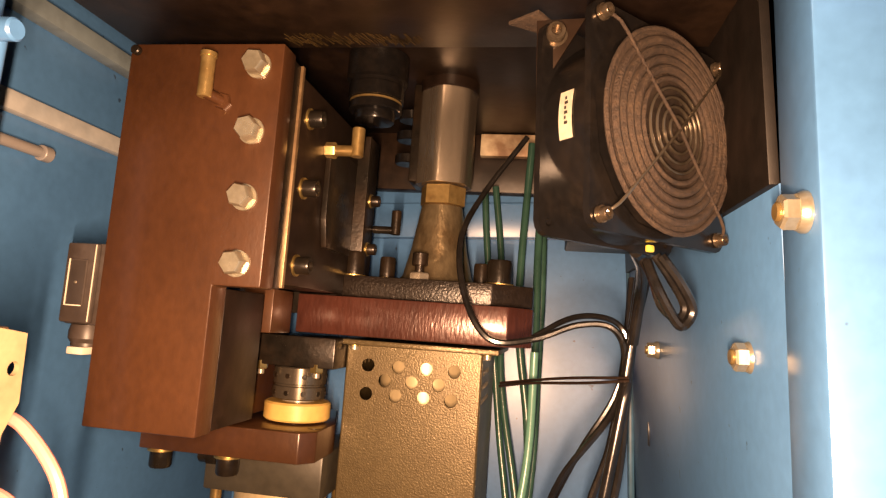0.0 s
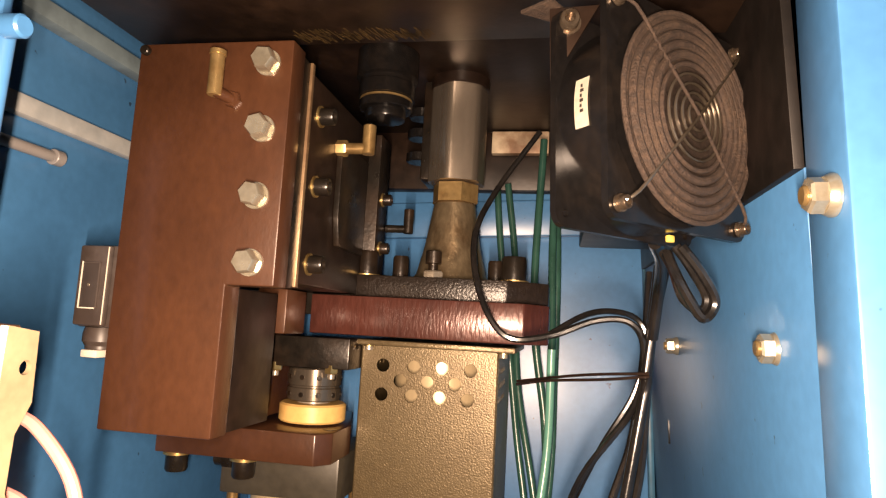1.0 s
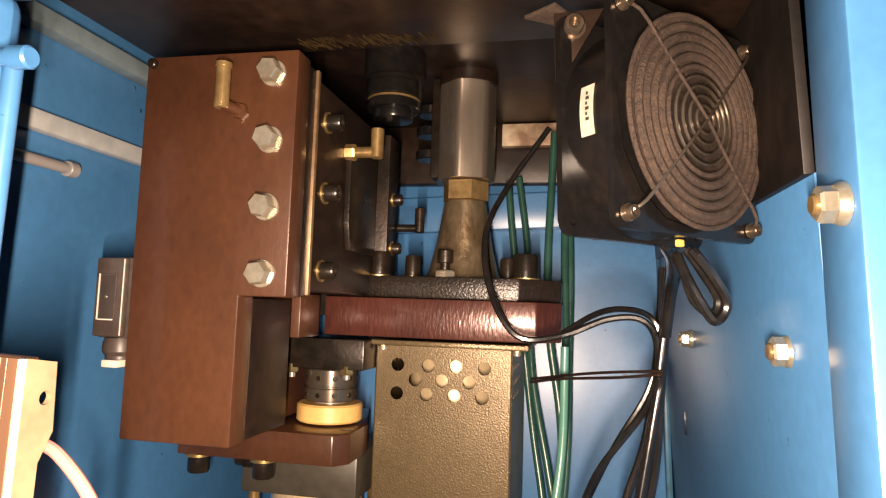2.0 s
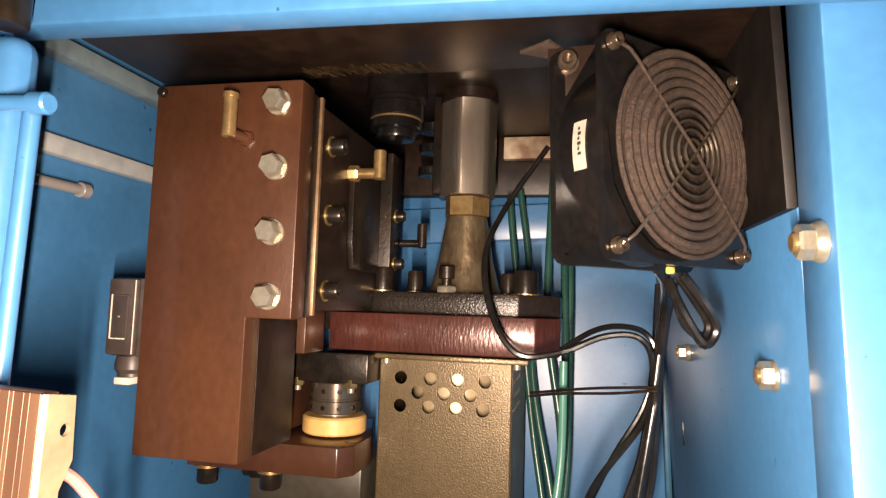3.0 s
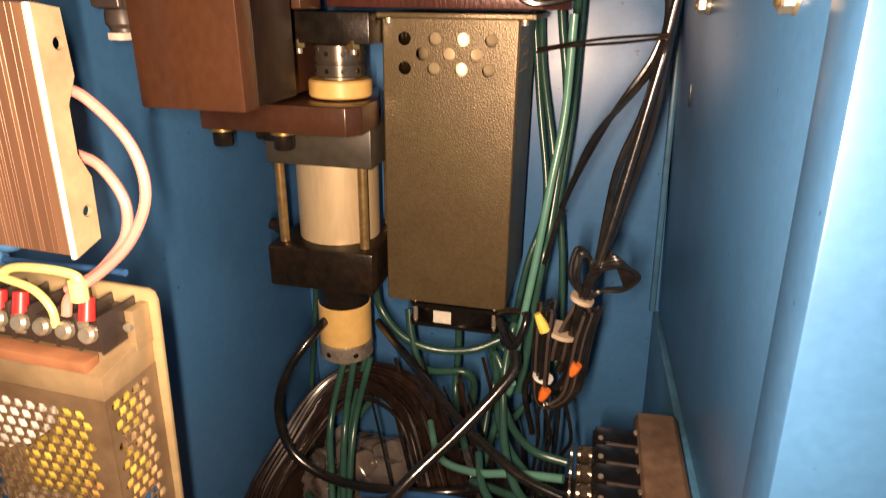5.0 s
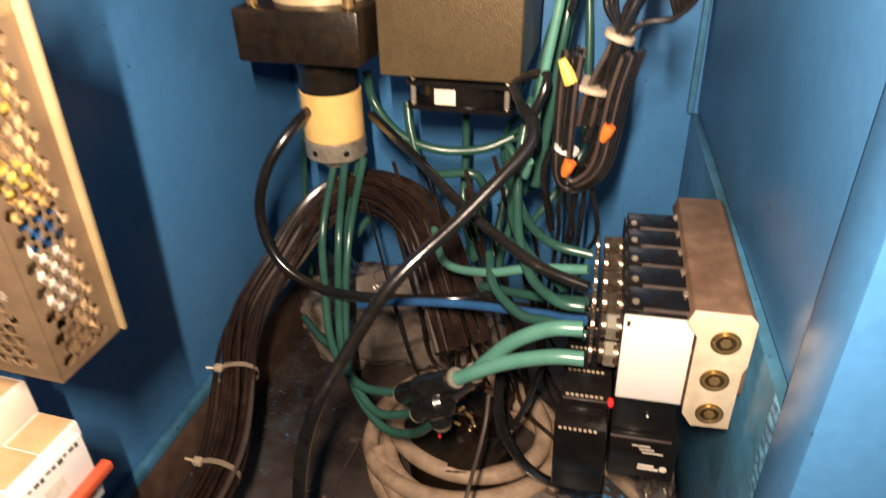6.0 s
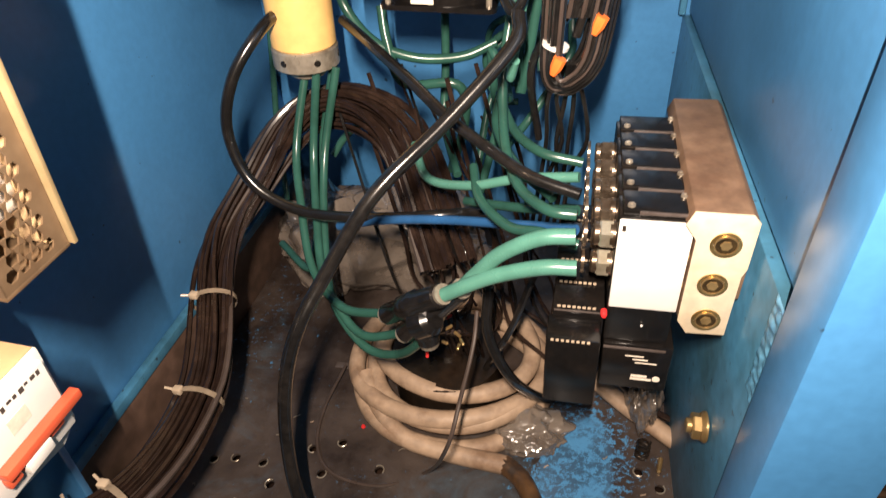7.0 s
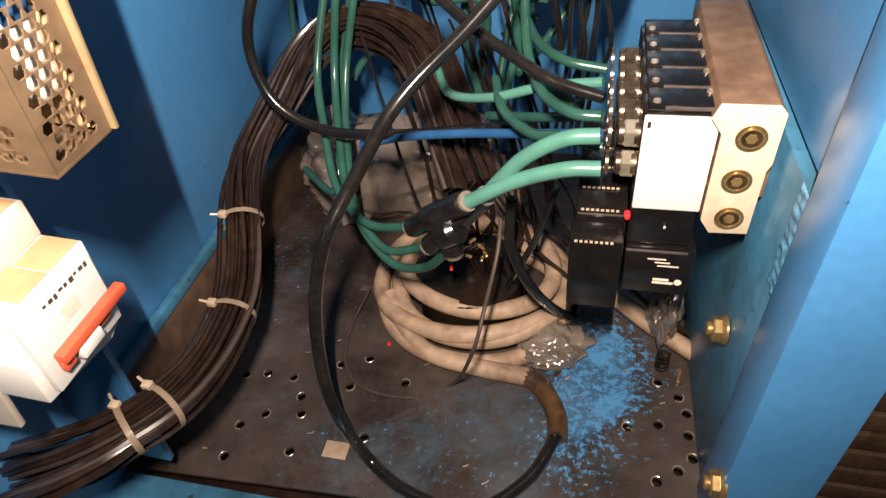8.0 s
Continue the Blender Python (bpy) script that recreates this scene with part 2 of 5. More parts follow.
# ---- mesh helpers ----
def finish(name, bm, mat, smooth=True):
    bmesh.ops.recalc_face_normals(bm, faces=bm.faces)
    me = bpy.data.meshes.new(name)
    bm.to_mesh(me)
    bm.free()
    me.materials.append(mat)
    if smooth:
        me.shade_smooth()
        me.set_sharp_from_angle(angle=radians(32))
    return me


def part(name, bm, mat, parent, label=""):
    ob = new(name, finish(name, bm, mat))
    ob.parent = parent
    if label:
        tagged(ob, label)
    return ob


def thing(name, label, category, group="", kind="", at=None):
    ob = new(name)
    ob.empty_display_size = 0.02
    if at:
        ob.matrix_basis = at
    return tagged(ob, label, category, group, kind)


def whole(name, bm, mat, label, category="", group="", kind="", at=None):
    ob = new(name, finish(name, bm, mat))
    if at:
        ob.matrix_basis = at
    return tagged(ob, label, category, group, kind)


def add(bm, other):
    """Adds the mesh of other to bm."""
    me = bpy.data.meshes.new("tmp")
    other.to_mesh(me)
    other.free()
    bm.from_mesh(me)
    bpy.data.meshes.remove(me)
    return bm


def box(x0, x1, y0, y1, z0, z1, bevel=0.001, seg=2):
    bm = bmesh.new()
    bmesh.ops.create_cube(bm, size=1)
    for v in bm.verts:
        v.co = Vector(((x0 + x1) / 2 + v.co.x * (x1 - x0), (y0 + y1) / 2 + v.co.y * (y1 - y0), (z0 + z1) / 2 + v.co.z * (z1 - z0)))
    if bevel:
        bmesh.ops.bevel(bm, geom=list(bm.edges), offset=bevel, segments=seg, affect="EDGES", profile=0.5)
    return bm


def prism(points, axis, a, b, bevel=0.0):
    """An outline in the two other axes, drawn out along axis from a to b."""
    bm = bmesh.new()
    put = {"x": lambda p, d: (d, p[0], p[1]), "y": lambda p, d: (p[0], d, p[1]), "z": lambda p, d: (p[0], p[1], d)}[axis]
    low, high = [bm.verts.new(put(p, a)) for p in points], [bm.verts.new(put(p, b)) for p in points]
    bm.faces.new(low)
    bm.faces.new(high[::-1])
    for i in range(len(points)):
        k = (i + 1) % len(points)
        bm.faces.new((low[i], low[k], high[k], high[i]))
    bmesh.ops.recalc_face_normals(bm, faces=bm.faces)
    if bevel:
        bmesh.ops.bevel(bm, geom=list(bm.edges), offset=bevel, segments=2, affect="EDGES", profile=0.5)
    return bm


def lathe(profile, p, d, seg=32):
    """A turned body: rows of (distance along d from p, radius)."""
    d = Vector(d).normalized()
    u = d.orthogonal().normalized()
    w = d.cross(u)
    bm = bmesh.new()
    rings = []
    for h, r in profile:
        c = Vector(p) + d * h
        if r <= 1e-6:
            rings.append([bm.verts.new(c)])
        else:
            rings.append([bm.verts.new(c + (u * math.cos(a) + w * math.sin(a)) * r) for a in [2 * math.pi * k / seg for k in range(seg)]])
    for a, b in zip(rings, rings[1:]):
        for k in range(seg):
            k2 = (k + 1) % seg
            q = [a[k % len(a)], a[k2 % len(a)], b[k2 % len(b)], b[k % len(b)]]
            q = list(dict.fromkeys(q))
            if len(q) > 2:
                bm.faces.new(q)
    for ring in (rings[0], rings[-1]):
        if len(ring) > 2:
            bm.faces.new(ring)
    bmesh.ops.recalc_face_normals(bm, faces=bm.faces)
    return bm


def rod(p, q, r, seg=24, b=0.0006):
    d = Vector(q) - Vector(p)
    h = d.length
    b = min(b, r * 0.4, h * 0.3)
    return lathe([(0, r - b), (b, r), (h - b, r), (h, r - b)], p, d, seg)


def hexa(p, d, r, h, turn=0.0, chamfer=0.0012):
    """A hexagonal head or nut from p along d; r: corner radius."""
    d = Vector(d).normalized()
    u = d.orthogonal().normalized()
    w = d.cross(u)
    bm = bmesh.new()
    rings = []
    for hh, rr in ((0, r), (h - chamfer, r), (h, r * 0.88)):
        rings.append([bm.verts.new(Vector(p) + d * hh + (u * math.cos(a) + w * math.sin(a)) * rr) for a in [turn + math.pi / 3 * k for k in range(6)]])
    for a, b in zip(rings, rings[1:]):
        for k in range(6):
            bm.faces.new((a[k], a[(k + 1) % 6], b[(k + 1) % 6], b[k]))
    bm.faces.new(rings[0])
    bm.faces.new(rings[-1])
    bmesh.ops.recalc_face_normals(bm, faces=bm.faces)
    return bm


def curve_points(points, step=6):
    """A smooth line through the points (Catmull-Rom)."""
    p = [Vector(q) for q in points]
    p = [p[0] * 2 - p[1]] + p + [p[-1] * 2 - p[-2]]
    out = []
    for i in range(1, len(p) - 2):
        for k in range(step):
            t = k / step
            a, b, c, d = p[i - 1], p[i], p[i + 1], p[i + 2]
            out.append(0.5 * ((2 * b) + (c - a) * t + (2 * a - 5 * b + 4 * c - d) * t * t + (3 * b - a - 3 * c + d) * t ** 3))
    out.append(p[-2])
    return out


def tube(points, r, seg=10, step=6, smooth=True):
    """A tube, hose or wire along a line of points."""
    line = curve_points(points, step) if smooth and len(points) > 2 else [Vector(q) for q in points]
    bm = bmesh.new()
    d = (line[1] - line[0]).normalized()
    u = d.orthogonal().normalized()
    rings = []
    for i, c in enumerate(line):
        d = (line[min(i + 1, len(line) - 1)] - line[max(i - 1, 0)]).normalized()
        u = (u - d * u.dot(d)).normalized()
        w = d.cross(u)
        rings.append([bm.verts.new(c + (u * math.cos(a) + w * math.sin(a)) * r) for a in [2 * math.pi * k / seg for k in range(seg)]])
    for a, b in zip(rings, rings[1:]):
        for k in range(seg):
            bm.faces.new((a[k], a[(k + 1) % seg], b[(k + 1) % seg], b[k]))
    bm.faces.new(rings[0][::-1])
    bm.faces.new(rings[-1])
    return bm


def sheet_with_holes(outline, holes, thick, seg=14):
    """A flat sheet in x, y from z = 0 down to -thick, pierced by round holes (x, y, r)."""
    from mathutils.geometry import delaunay_2d_cdt
    pts, edges = [], []

    def ring(ps):
        k = len(pts)
        pts.extend(Vector(p) for p in ps)
        edges.extend((k + i, k + (i + 1) % len(ps)) for i in range(len(ps)))
    ring(outline)
    for x, y, r in holes:
        ring([(x + r * math.cos(2 * math.pi * i / seg), y + r * math.sin(2 * math.pi * i / seg)) for i in range(seg)])
    vs, es, fs, *_ = delaunay_2d_cdt(pts, edges, [], 1, 1e-7)
    bm = bmesh.new()
    verts = [bm.verts.new((v.x, v.y, 0)) for v in vs]
    for f in fs:
        c = sum((vs[i] for i in f), Vector((0, 0))) / len(f)
        if all((c.x - x) ** 2 + (c.y - y) ** 2 > (r * 0.97) ** 2 for x, y, r in holes):
            bm.faces.new([verts[i] for i in f])
    bmesh.ops.recalc_face_normals(bm, faces=bm.faces)
    if bm.faces[:][0].normal.z < 0:
        bmesh.ops.reverse_faces(bm, faces=bm.faces)
    got = bmesh.ops.extrude_face_region(bm, geom=list(bm.faces))
    for v in got["geom"]:
        if isinstance(v, bmesh.types.BMVert):
            v.co.z -= thick
    bmesh.ops.recalc_face_normals(bm, faces=bm.faces)
    return bm


def cap_screw(parent, p, d, r, h, name="cap_screw", mat=None, label="", washer=None):
    """A socket-head screw whose head stands h out of p along d, with a washer."""
    d = Vector(d).normalized()
    s = part(name, lathe([(0, r), (h * 0.88, r), (h, r * 0.9), (h, r * 0.55), (h * 0.45, r * 0.5), (h * 0.45, 0)], Vector(p), d, 20), mat or BLACKOX, parent, label)
    part("washer", lathe([(-0.0005, r * 1.25), (0.0012, r * 1.25), (0.0012, r * 0.8)], Vector(p), d, 20), washer or YZINC, s)
    return s


def hex_bolt(parent, p, d, r, h, mat=None, name="hex_bolt", turn=0.0, tip=0.0, washer=True):
    d = Vector(d).normalized()
    p = Vector(p)
    bm = hexa(p + d * 0.0012, d, r, h, turn)
    if tip:
        add(bm, rod(p + d * h, p + d * (h + tip), r * 0.5, 16))
    s = part(name, bm, mat or ZINC, parent)
    if washer:
        part("washer", lathe([(-0.0004, r * 1.12), (0.0014, r * 1.12), (0.0014, r * 0.6)], p, d, 24), ZINC if mat is None else mat, s)
    return s


# the machine's own frame leans a little against the cabinet
LEAN = Matrix.Translation((-0.03, 0.6, 0.65)) @ pose(0, 0, 0, 0, 2.4, 0) @ Matrix.Translation((0.03, -0.6, -0.65))


# ---- the cabinet ----
HOLES = [(-0.230, 0.486), (-0.209, 0.491), (-0.192, 0.447), (-0.211, 0.432), (-0.181, 0.490), (-0.154, 0.414), (-0.113, 0.523),
         (-0.122, 0.488), (-0.092, 0.438), (-0.139, 0.512), (-0.211, 0.400), (0.134, 0.485), (0.160, 0.491), (0.184, 0.506),
         (0.184, 0.484), (0.186, 0.463), (0.174, 0.450), (0.157, 0.438), (0.178, 0.522), (0.161, 0.536), (-0.165, 0.47), (-0.158, 0.452), (-0.07, 0.50)]
fl = whole("floor", sheet_with_holes([(-0.32, 0.376), (0.24, 0.396), (0.24, 0.93), (-0.32, 0.93)], [(x, y, 0.0042) for x, y in HOLES], 0.003), FLOOR,
           "black oily steel floor sheet with scraped blue paint and drilled holes", "floor", kind="structure")
for x, y in HOLES:
    a = (x * 977 + y * 613) % 6.28
    part("burr", tube([(x + 0.0046 * math.cos(a + k * 0.5), y + 0.0046 * math.sin(a + k * 0.5), 0.0004) for k in range(7)], 0.0007, 5, 2), STEEL, fl)
whole("under_floor", box(-0.32, 0.24, 0.38, 0.93, -0.05, -0.03, 0.001), DARK, "dark oily tray under the pierced floor sheet", "tray", kind="structure")
whole("sill", box(-0.33, 0.29, 0.33, 0.374, -0.89, -0.002, 0.003), BLUE_DIRTY, "dirty blue steel sill along the front of the floor", "sill", kind="structure")
whole("wall_left", box(-0.315, -0.295, 0.20, 0.93, -0.06, 1.0, 0.001), BLUE, "blue enamelled sheet steel side wall", "wall", kind="structure")
whole("wall_back", box(-0.295, 0.30, 0.90, 0.92, -0.06, 1.0, 0.001), BLUE, "blue enamelled sheet steel back wall with a soft shine", "wall", kind="structure")
WALL_LEAN = Matrix.Translation((0.1965, 0.44, 0.29)) @ pose(0, 0, 0, 0, -1.16, 0)
whole("wall_right", prism([(0, 0.0012), (-0.0070, 0.4585), (0.016, 0.4585), (0.020, 0.0012)], "z", -0.0, 0.71, 0.0005), BLUE, "blue enamelled sheet steel side wall", "wall", kind="structure", at=WALL_LEAN)
whole("side_plate", prism([(0.1905, 0.4405), (0.1835, 0.899), (0.1955, 0.899), (0.2025, 0.4405)], "z", -0.003, 0.286, 0.0015), BLUE_DIRTY, "dirty blue steel mounting plate along the side wall", "plate", kind="structure")
whole("corner_post", box(0.1875, 0.2435, 0.400, 0.440, -0.89, 1.0, 0.0015), BLUE, "light blue painted corner post of the cabinet opening", "post", kind="structure")
whole("base_angle", box(-0.2945, -0.288, 0.375, 0.899, -0.003, 0.075, 0.001), material("brown_primer", (0.10, 0.06, 0.045), 0.5, 0, 0.3, 60, second=(0.05, 0.03, 0.02)),
      "brown oily strip along the foot of the wall", "trim", kind="structure")
whole("base_trim", box(-0.2945, -0.286, 0.375, 0.899, 0.0752, 0.086, 0.001), BLUE_DIRTY, "blue steel edge over the brown strip", "trim", kind="structure")
whole("wall_ledge", box(-0.2945, -0.285, 0.44, 0.899, 0.810, 0.825, 0.002), LEDGE, "bare sheet steel ledge along the wall", "ledge", kind="structure")
whole("wall_flange", box(-0.2945, -0.280, 0.44, 0.899, 0.884, 0.899, 0.0015), FLANGE_GREY, "dull grey-green painted flange along the wall top", "ledge", kind="structure")
whole("back_rail", box(-0.285, 0.180, 0.886, 0.8995, 0.775, 0.818, 0.002), BLUE, "blue steel rail across the back wall", "rail", kind="structure")
whole("top_cover", box(-0.33, 0.29, 0.40, 0.93, 1.0, 1.02, 0.001), BLUE, "blue sheet steel top of the cabinet", "cover", kind="structure")
whole("top_beam", box(-0.40, 0.40, 0.380, 0.3985, 0.8210, 0.96, 0.003), BLUE, "bright blue painted steel beam over the opening", "beam", kind="structure",
      at=Matrix.Translation((0, 0, 0.815)) @ pose(0, 0, 0, 0, 3.6, 0) @ Matrix.Translation((0, 0, -0.815)))
whole("ceiling_beam", box(-0.205, 0.198, 0.40, 0.525, 0.848, 0.905, 0.002), DARK, "sooty dark steel beam under the machine table", "beam", kind="structure", at=LEAN)
whole("ceiling", box(-0.22, 0.20, 0.526, 0.86, 0.895, 0.92, 0.002), DARK, "sooty dark brown underside of the machine table", "ceiling", kind="structure", at=LEAN)
whole("ceiling_block", box(0.10, 0.192, 0.62, 0.80, 0.755, 0.9, 0.002), BLACK_PAINT, "black oily steel block under the machine table", "block", kind="structure", at=LEAN)
scrape = bmesh.new()
rng = random.Random(21)
for k in range(130):
    x, y = rng.uniform(-0.092, 0.0), rng.uniform(0.502, 0.5145)
    w, h = rng.uniform(0.0003, 0.0009), rng.uniform(0.003, 0.0095)
    add(scrape, prism([(x, y), (x + w, y), (x + w + 0.35 * h, y + h), (x + 0.35 * h, y + h)], "z", 0.8476, 0.8479))
whole("scraped_edge", scrape, OLD_BRASS, "rubbed bare scratches on the edge of the dark beam", "scratches", kind="structure", at=LEAN)
whole("wall_cheek", prism([(-0.004, 0.0012), (-0.0108, 0.45), (0.0, 0.45), (0.004, 0.0012)], "z", 0.446, 0.70, 0.0005), BLACK_PAINT, "black oily steel cheek high on the side wall", "plate", kind="structure", at=WALL_LEAN)
whole("ceiling_drop", box(-0.29, 0.199, 0.864, 0.884, 0.828, 0.9, 0.001), DARK, "dark steel edge behind the machine table", "beam", kind="structure", at=LEAN)
whole("rear_bar", box(0.0, 0.065, 0.85, 0.862, 0.868, 0.894, 0.001), CAST, "pale bare steel bar under the machine table", "bar", kind="structure", at=LEAN)
whole("ground", box(-0.8, 0.8, -0.5, 1.1, -0.92, -0.9, 0), GROUND, "dark workshop floor around the machine", "ground", kind="structure")


# ---- the slide housing with its bolts ----
def slide_housing():
    t = thing("slide_housing", "brown oiled steel slide housing with zinc hex bolts", "machine part", at=LEAN)
    face = [(-0.183, 0.597), (-0.110, 0.597), (-0.110, 0.685), (-0.080, 0.685), (-0.080, 0.834), (-0.183, 0.834)]
    part("front_plate", prism(face, "y", 0.487, 0.505, 0.0012), BROWN, t, "rust-brown oiled front plate")
    # oil-dark colour, which also paints in the grazing shade on the foot's side
    part("foot", box(-0.182, -0.1105, 0.5055, 0.56, 0.598, 0.684, 0.001), DARK, t)
    part("web", box(-0.182, -0.150, 0.5605, 0.70, 0.587, 0.686, 0.001), BROWN, t)
    part("spacer", box(-0.182, -0.0815, 0.5055, 0.517, 0.686, 0.832, 0.0005), BLACKOX, t)
    part("gib_strip", box(-0.182, -0.0803, 0.5180, 0.5222, 0.687, 0.833, 0.0006), TAPER, t, "tan bronze gib strip")
    part("body", box(-0.182, -0.084, 0.523, 0.66, 0.69, 0.83, 0.001), DARK, t, "dark oily slide body")
    part("side_pad", prism([(0.582, 0.742), (0.588, 0.722), (0.645, 0.722), (0.645, 0.80), (0.582, 0.80)], "x", -0.0838, -0.0795, 0.0006), BLACKOX, t)
    part("rear_plate", box(-0.182, -0.074, 0.6605, 0.69, 0.672, 0.83, 0.001), BLACKOX, t)
    part("tongue", box(-0.140, -0.1165, 0.588, 0.625, 0.656, 0.689, 0.001), BROWN, t)
    for z, tn in ((0.8195, 0.2), (0.7785, 0.5), (0.7380, 0.1), (0.6985, 0.4)):
        hex_bolt(t, (-0.0955, 0.487, z), (0, -1, 0), 0.0072, 0.0092, turn=tn)
    for z in (0.806, 0.757, 0.704):
        cap_screw(t, (-0.0838, 0.545, z), (1, 0, 0), 0.0060, 0.0105)
    for z in (0.775, 0.732):
        cap_screw(t, (-0.0738, 0.675, z), (1, 0, 0), 0.005, 0.008)
    e = part("elbow_fitting", add(rod((-0.1225, 0.476, 0.7955), (-0.1225, 0.476, 0.822), 0.0043, 20), lathe([(0, 0.0049), (0.0025, 0.0049), (0.0025, 0.0033), (0.001, 0.0035), (0.001, 0)], (-0.1225, 0.476, 0.8205), (0, 0, 1), 20)),
             BRASS, t, "olive brass grease elbow")
    part("neck", add(rod((-0.1225, 0.476, 0.7985), (-0.1160, 0.4872, 0.7965), 0.0034, 16), hexa((-0.1160, 0.487, 0.7965), (0, -1, 0), 0.0055, 0.003)), BROWN, e)
    e = part("elbow_fitting", add(rod((-0.084, 0.582, 0.7945), (-0.060, 0.582, 0.7945), 0.0042, 16), rod((-0.060, 0.582, 0.790), (-0.060, 0.582, 0.812), 0.0048, 20)), BRASS, t, "brass grease elbow")
    part("neck", hexa((-0.0838, 0.582, 0.7945), (1, 0, 0), 0.0062, 0.008), BRASS, e)
    e = part("elbow_fitting", add(rod((-0.074, 0.69, 0.752), (-0.053, 0.69, 0.752), 0.0035, 16), rod((-0.053, 0.69, 0.748), (-0.053, 0.69, 0.77), 0.0045, 16)), BLACKOX, t)
    part("dowel", rod((-0.178, 0.4872, 0.829), (-0.178, 0.483, 0.829), 0.003), BLACKOX, t)


slide_housing()


def sensor():
    t = thing("limit_switch", "grey-brown plastic limit switch box on the slide housing", "switch", at=LEAN)
    part("body", box(-0.2265, -0.184, 0.512, 0.545, 0.655, 0.7085, 0.002), GREY, t)
    part("cover", box(-0.2262, -0.2035, 0.508, 0.5118, 0.656, 0.7078, 0.0015), GREY, t)
    part("cover_seam", box(-0.2052, -0.2046, 0.5074, 0.5081, 0.657, 0.707, 0.0001), OFFWHITE, t)
    f = part("cover_frame", box(-0.2215, -0.2090, 0.5065, 0.5078, 0.667, 0.697, 0.0006), GREY, t)
    part("recess", box(-0.2205, -0.2098, 0.5060, 0.5064, 0.668, 0.696, 0.0001), material("shadow_grey", (0.05, 0.038, 0.034), 0.5), f)
    part("frame_edge", box(-0.2217, -0.2210, 0.5056, 0.5064, 0.667, 0.697, 0.0001), OFFWHITE, f)
    part("frame_edge", box(-0.2209, -0.2096, 0.5056, 0.5064, 0.6668, 0.6676, 0.0001), OFFWHITE, f)
    part("cover_pin", rod((-0.2152, 0.5061, 0.682), (-0.2152, 0.5052, 0.682), 0.001, 10), STEEL, f)
    part("gland", lathe([(0, 0.010), (0.004, 0.011), (0.009, 0.011), (0.012, 0.009), (0.014, 0.009)], (-0.2155, 0.523, 0.6548), (0, 0, -1), 18), GREY, t)
    part("gland_tip", box(-0.2215, -0.2095, 0.513, 0.527, 0.6355, 0.6405, 0.001), OFFWHITE, t)


sensor()


# ---- the lower flange, the spindle and the cylinder ----
def lower_flange():
    t = thing("lower_flange", "brown oiled steel flange bolted under the housing", "machine part", at=LEAN)
    out = [(-0.228, 0.613), (-0.096, 0.613), (-0.086, 0.625), (-0.086, 0.668), (-0.110, 0.745), (-0.228, 0.745)]
    part("plate", prism(out, "z", 0.558, 0.5815, 0.001), BROWN, t)
    for x, y in ((-0.216, 0.626), (-0.158, 0.626), (-0.209, 0.70)):
        part("washer", lathe([(0, 0.0098), (0.0016, 0.0098), (0.0016, 0.004)], (x, y, 0.558), (0, 0, -1), 24), BRASS, t)
        cap_screw(t, (x, y, 0.5564), (0, 0, -1), 0.0088, 0.0145)
    part("elbow", add(rod((-0.192, 0.645, 0.551), (-0.165, 0.645, 0.551), 0.0065, 14), hexa((-0.184, 0.645, 0.551), (1, 0, 0), 0.0085, 0.008)), BLACKOX, t)
    part("oil_hole", lathe([(0, 0.0055), (0.0003, 0.0055), (0.0003, 0.0)], (-0.094, 0.640, 0.5816), (0, 0, 1), 18), BLACKOX, t)


lower_flange()


def spindle():
    t = thing("clamp_spindle", "steel clamp spindle with drilled collar and cream nylon washer", "machine part", at=LEAN)
    part("holder", box(-0.156, -0.083, 0.640, 0.70, 0.6285, 0.6535, 0.0012), BLACKOX, t)
    x, y = -0.1205, 0.667
    c = part("collar", lathe([(0, 0.021), (0.001, 0.0225), (0.0105, 0.0225), (0.0112, 0.0212), (0.0125, 0.0212), (0.0132, 0.0225), (0.026, 0.0225), (0.027, 0.021)], (x, y, 0.6005), (0, 0, 1), 40), STEEL_DARK, t, "turned steel collar with set-screw holes")
    for k in range(10):
        a = 2 * math.pi * k / 10 + 0.2
        for h in (0.606, 0.620):
            part("set_hole", rod((x + 0.0222 * math.cos(a), y + 0.0222 * math.sin(a), h), (x + 0.0229 * math.cos(a), y + 0.0229 * math.sin(a), h), 0.0021, 12), BLACKOX, c)
    part("nylon_washer", lathe([(0, 0.0265), (0.0015, 0.0278), (0.0135, 0.0278), (0.015, 0.026)], (x, y, 0.5835), (0, 0, 1), 48), CREAM, t, "cream nylon washer")
    part("shaft", rod((x, y, 0.5816), (x, y, 0.606), 0.014), STEEL, t)
    for x2 in (-0.147, -0.0985):
        s = part("lug_screw", hexa((x2, 0.645, 0.6315), (0, 0, -1), 0.0058, 0.007), YZINC, t)
        part("stud", rod((x2, 0.645, 0.6245), (x2, 0.645, 0.620), 0.003, 12), STEEL, s)


spindle()


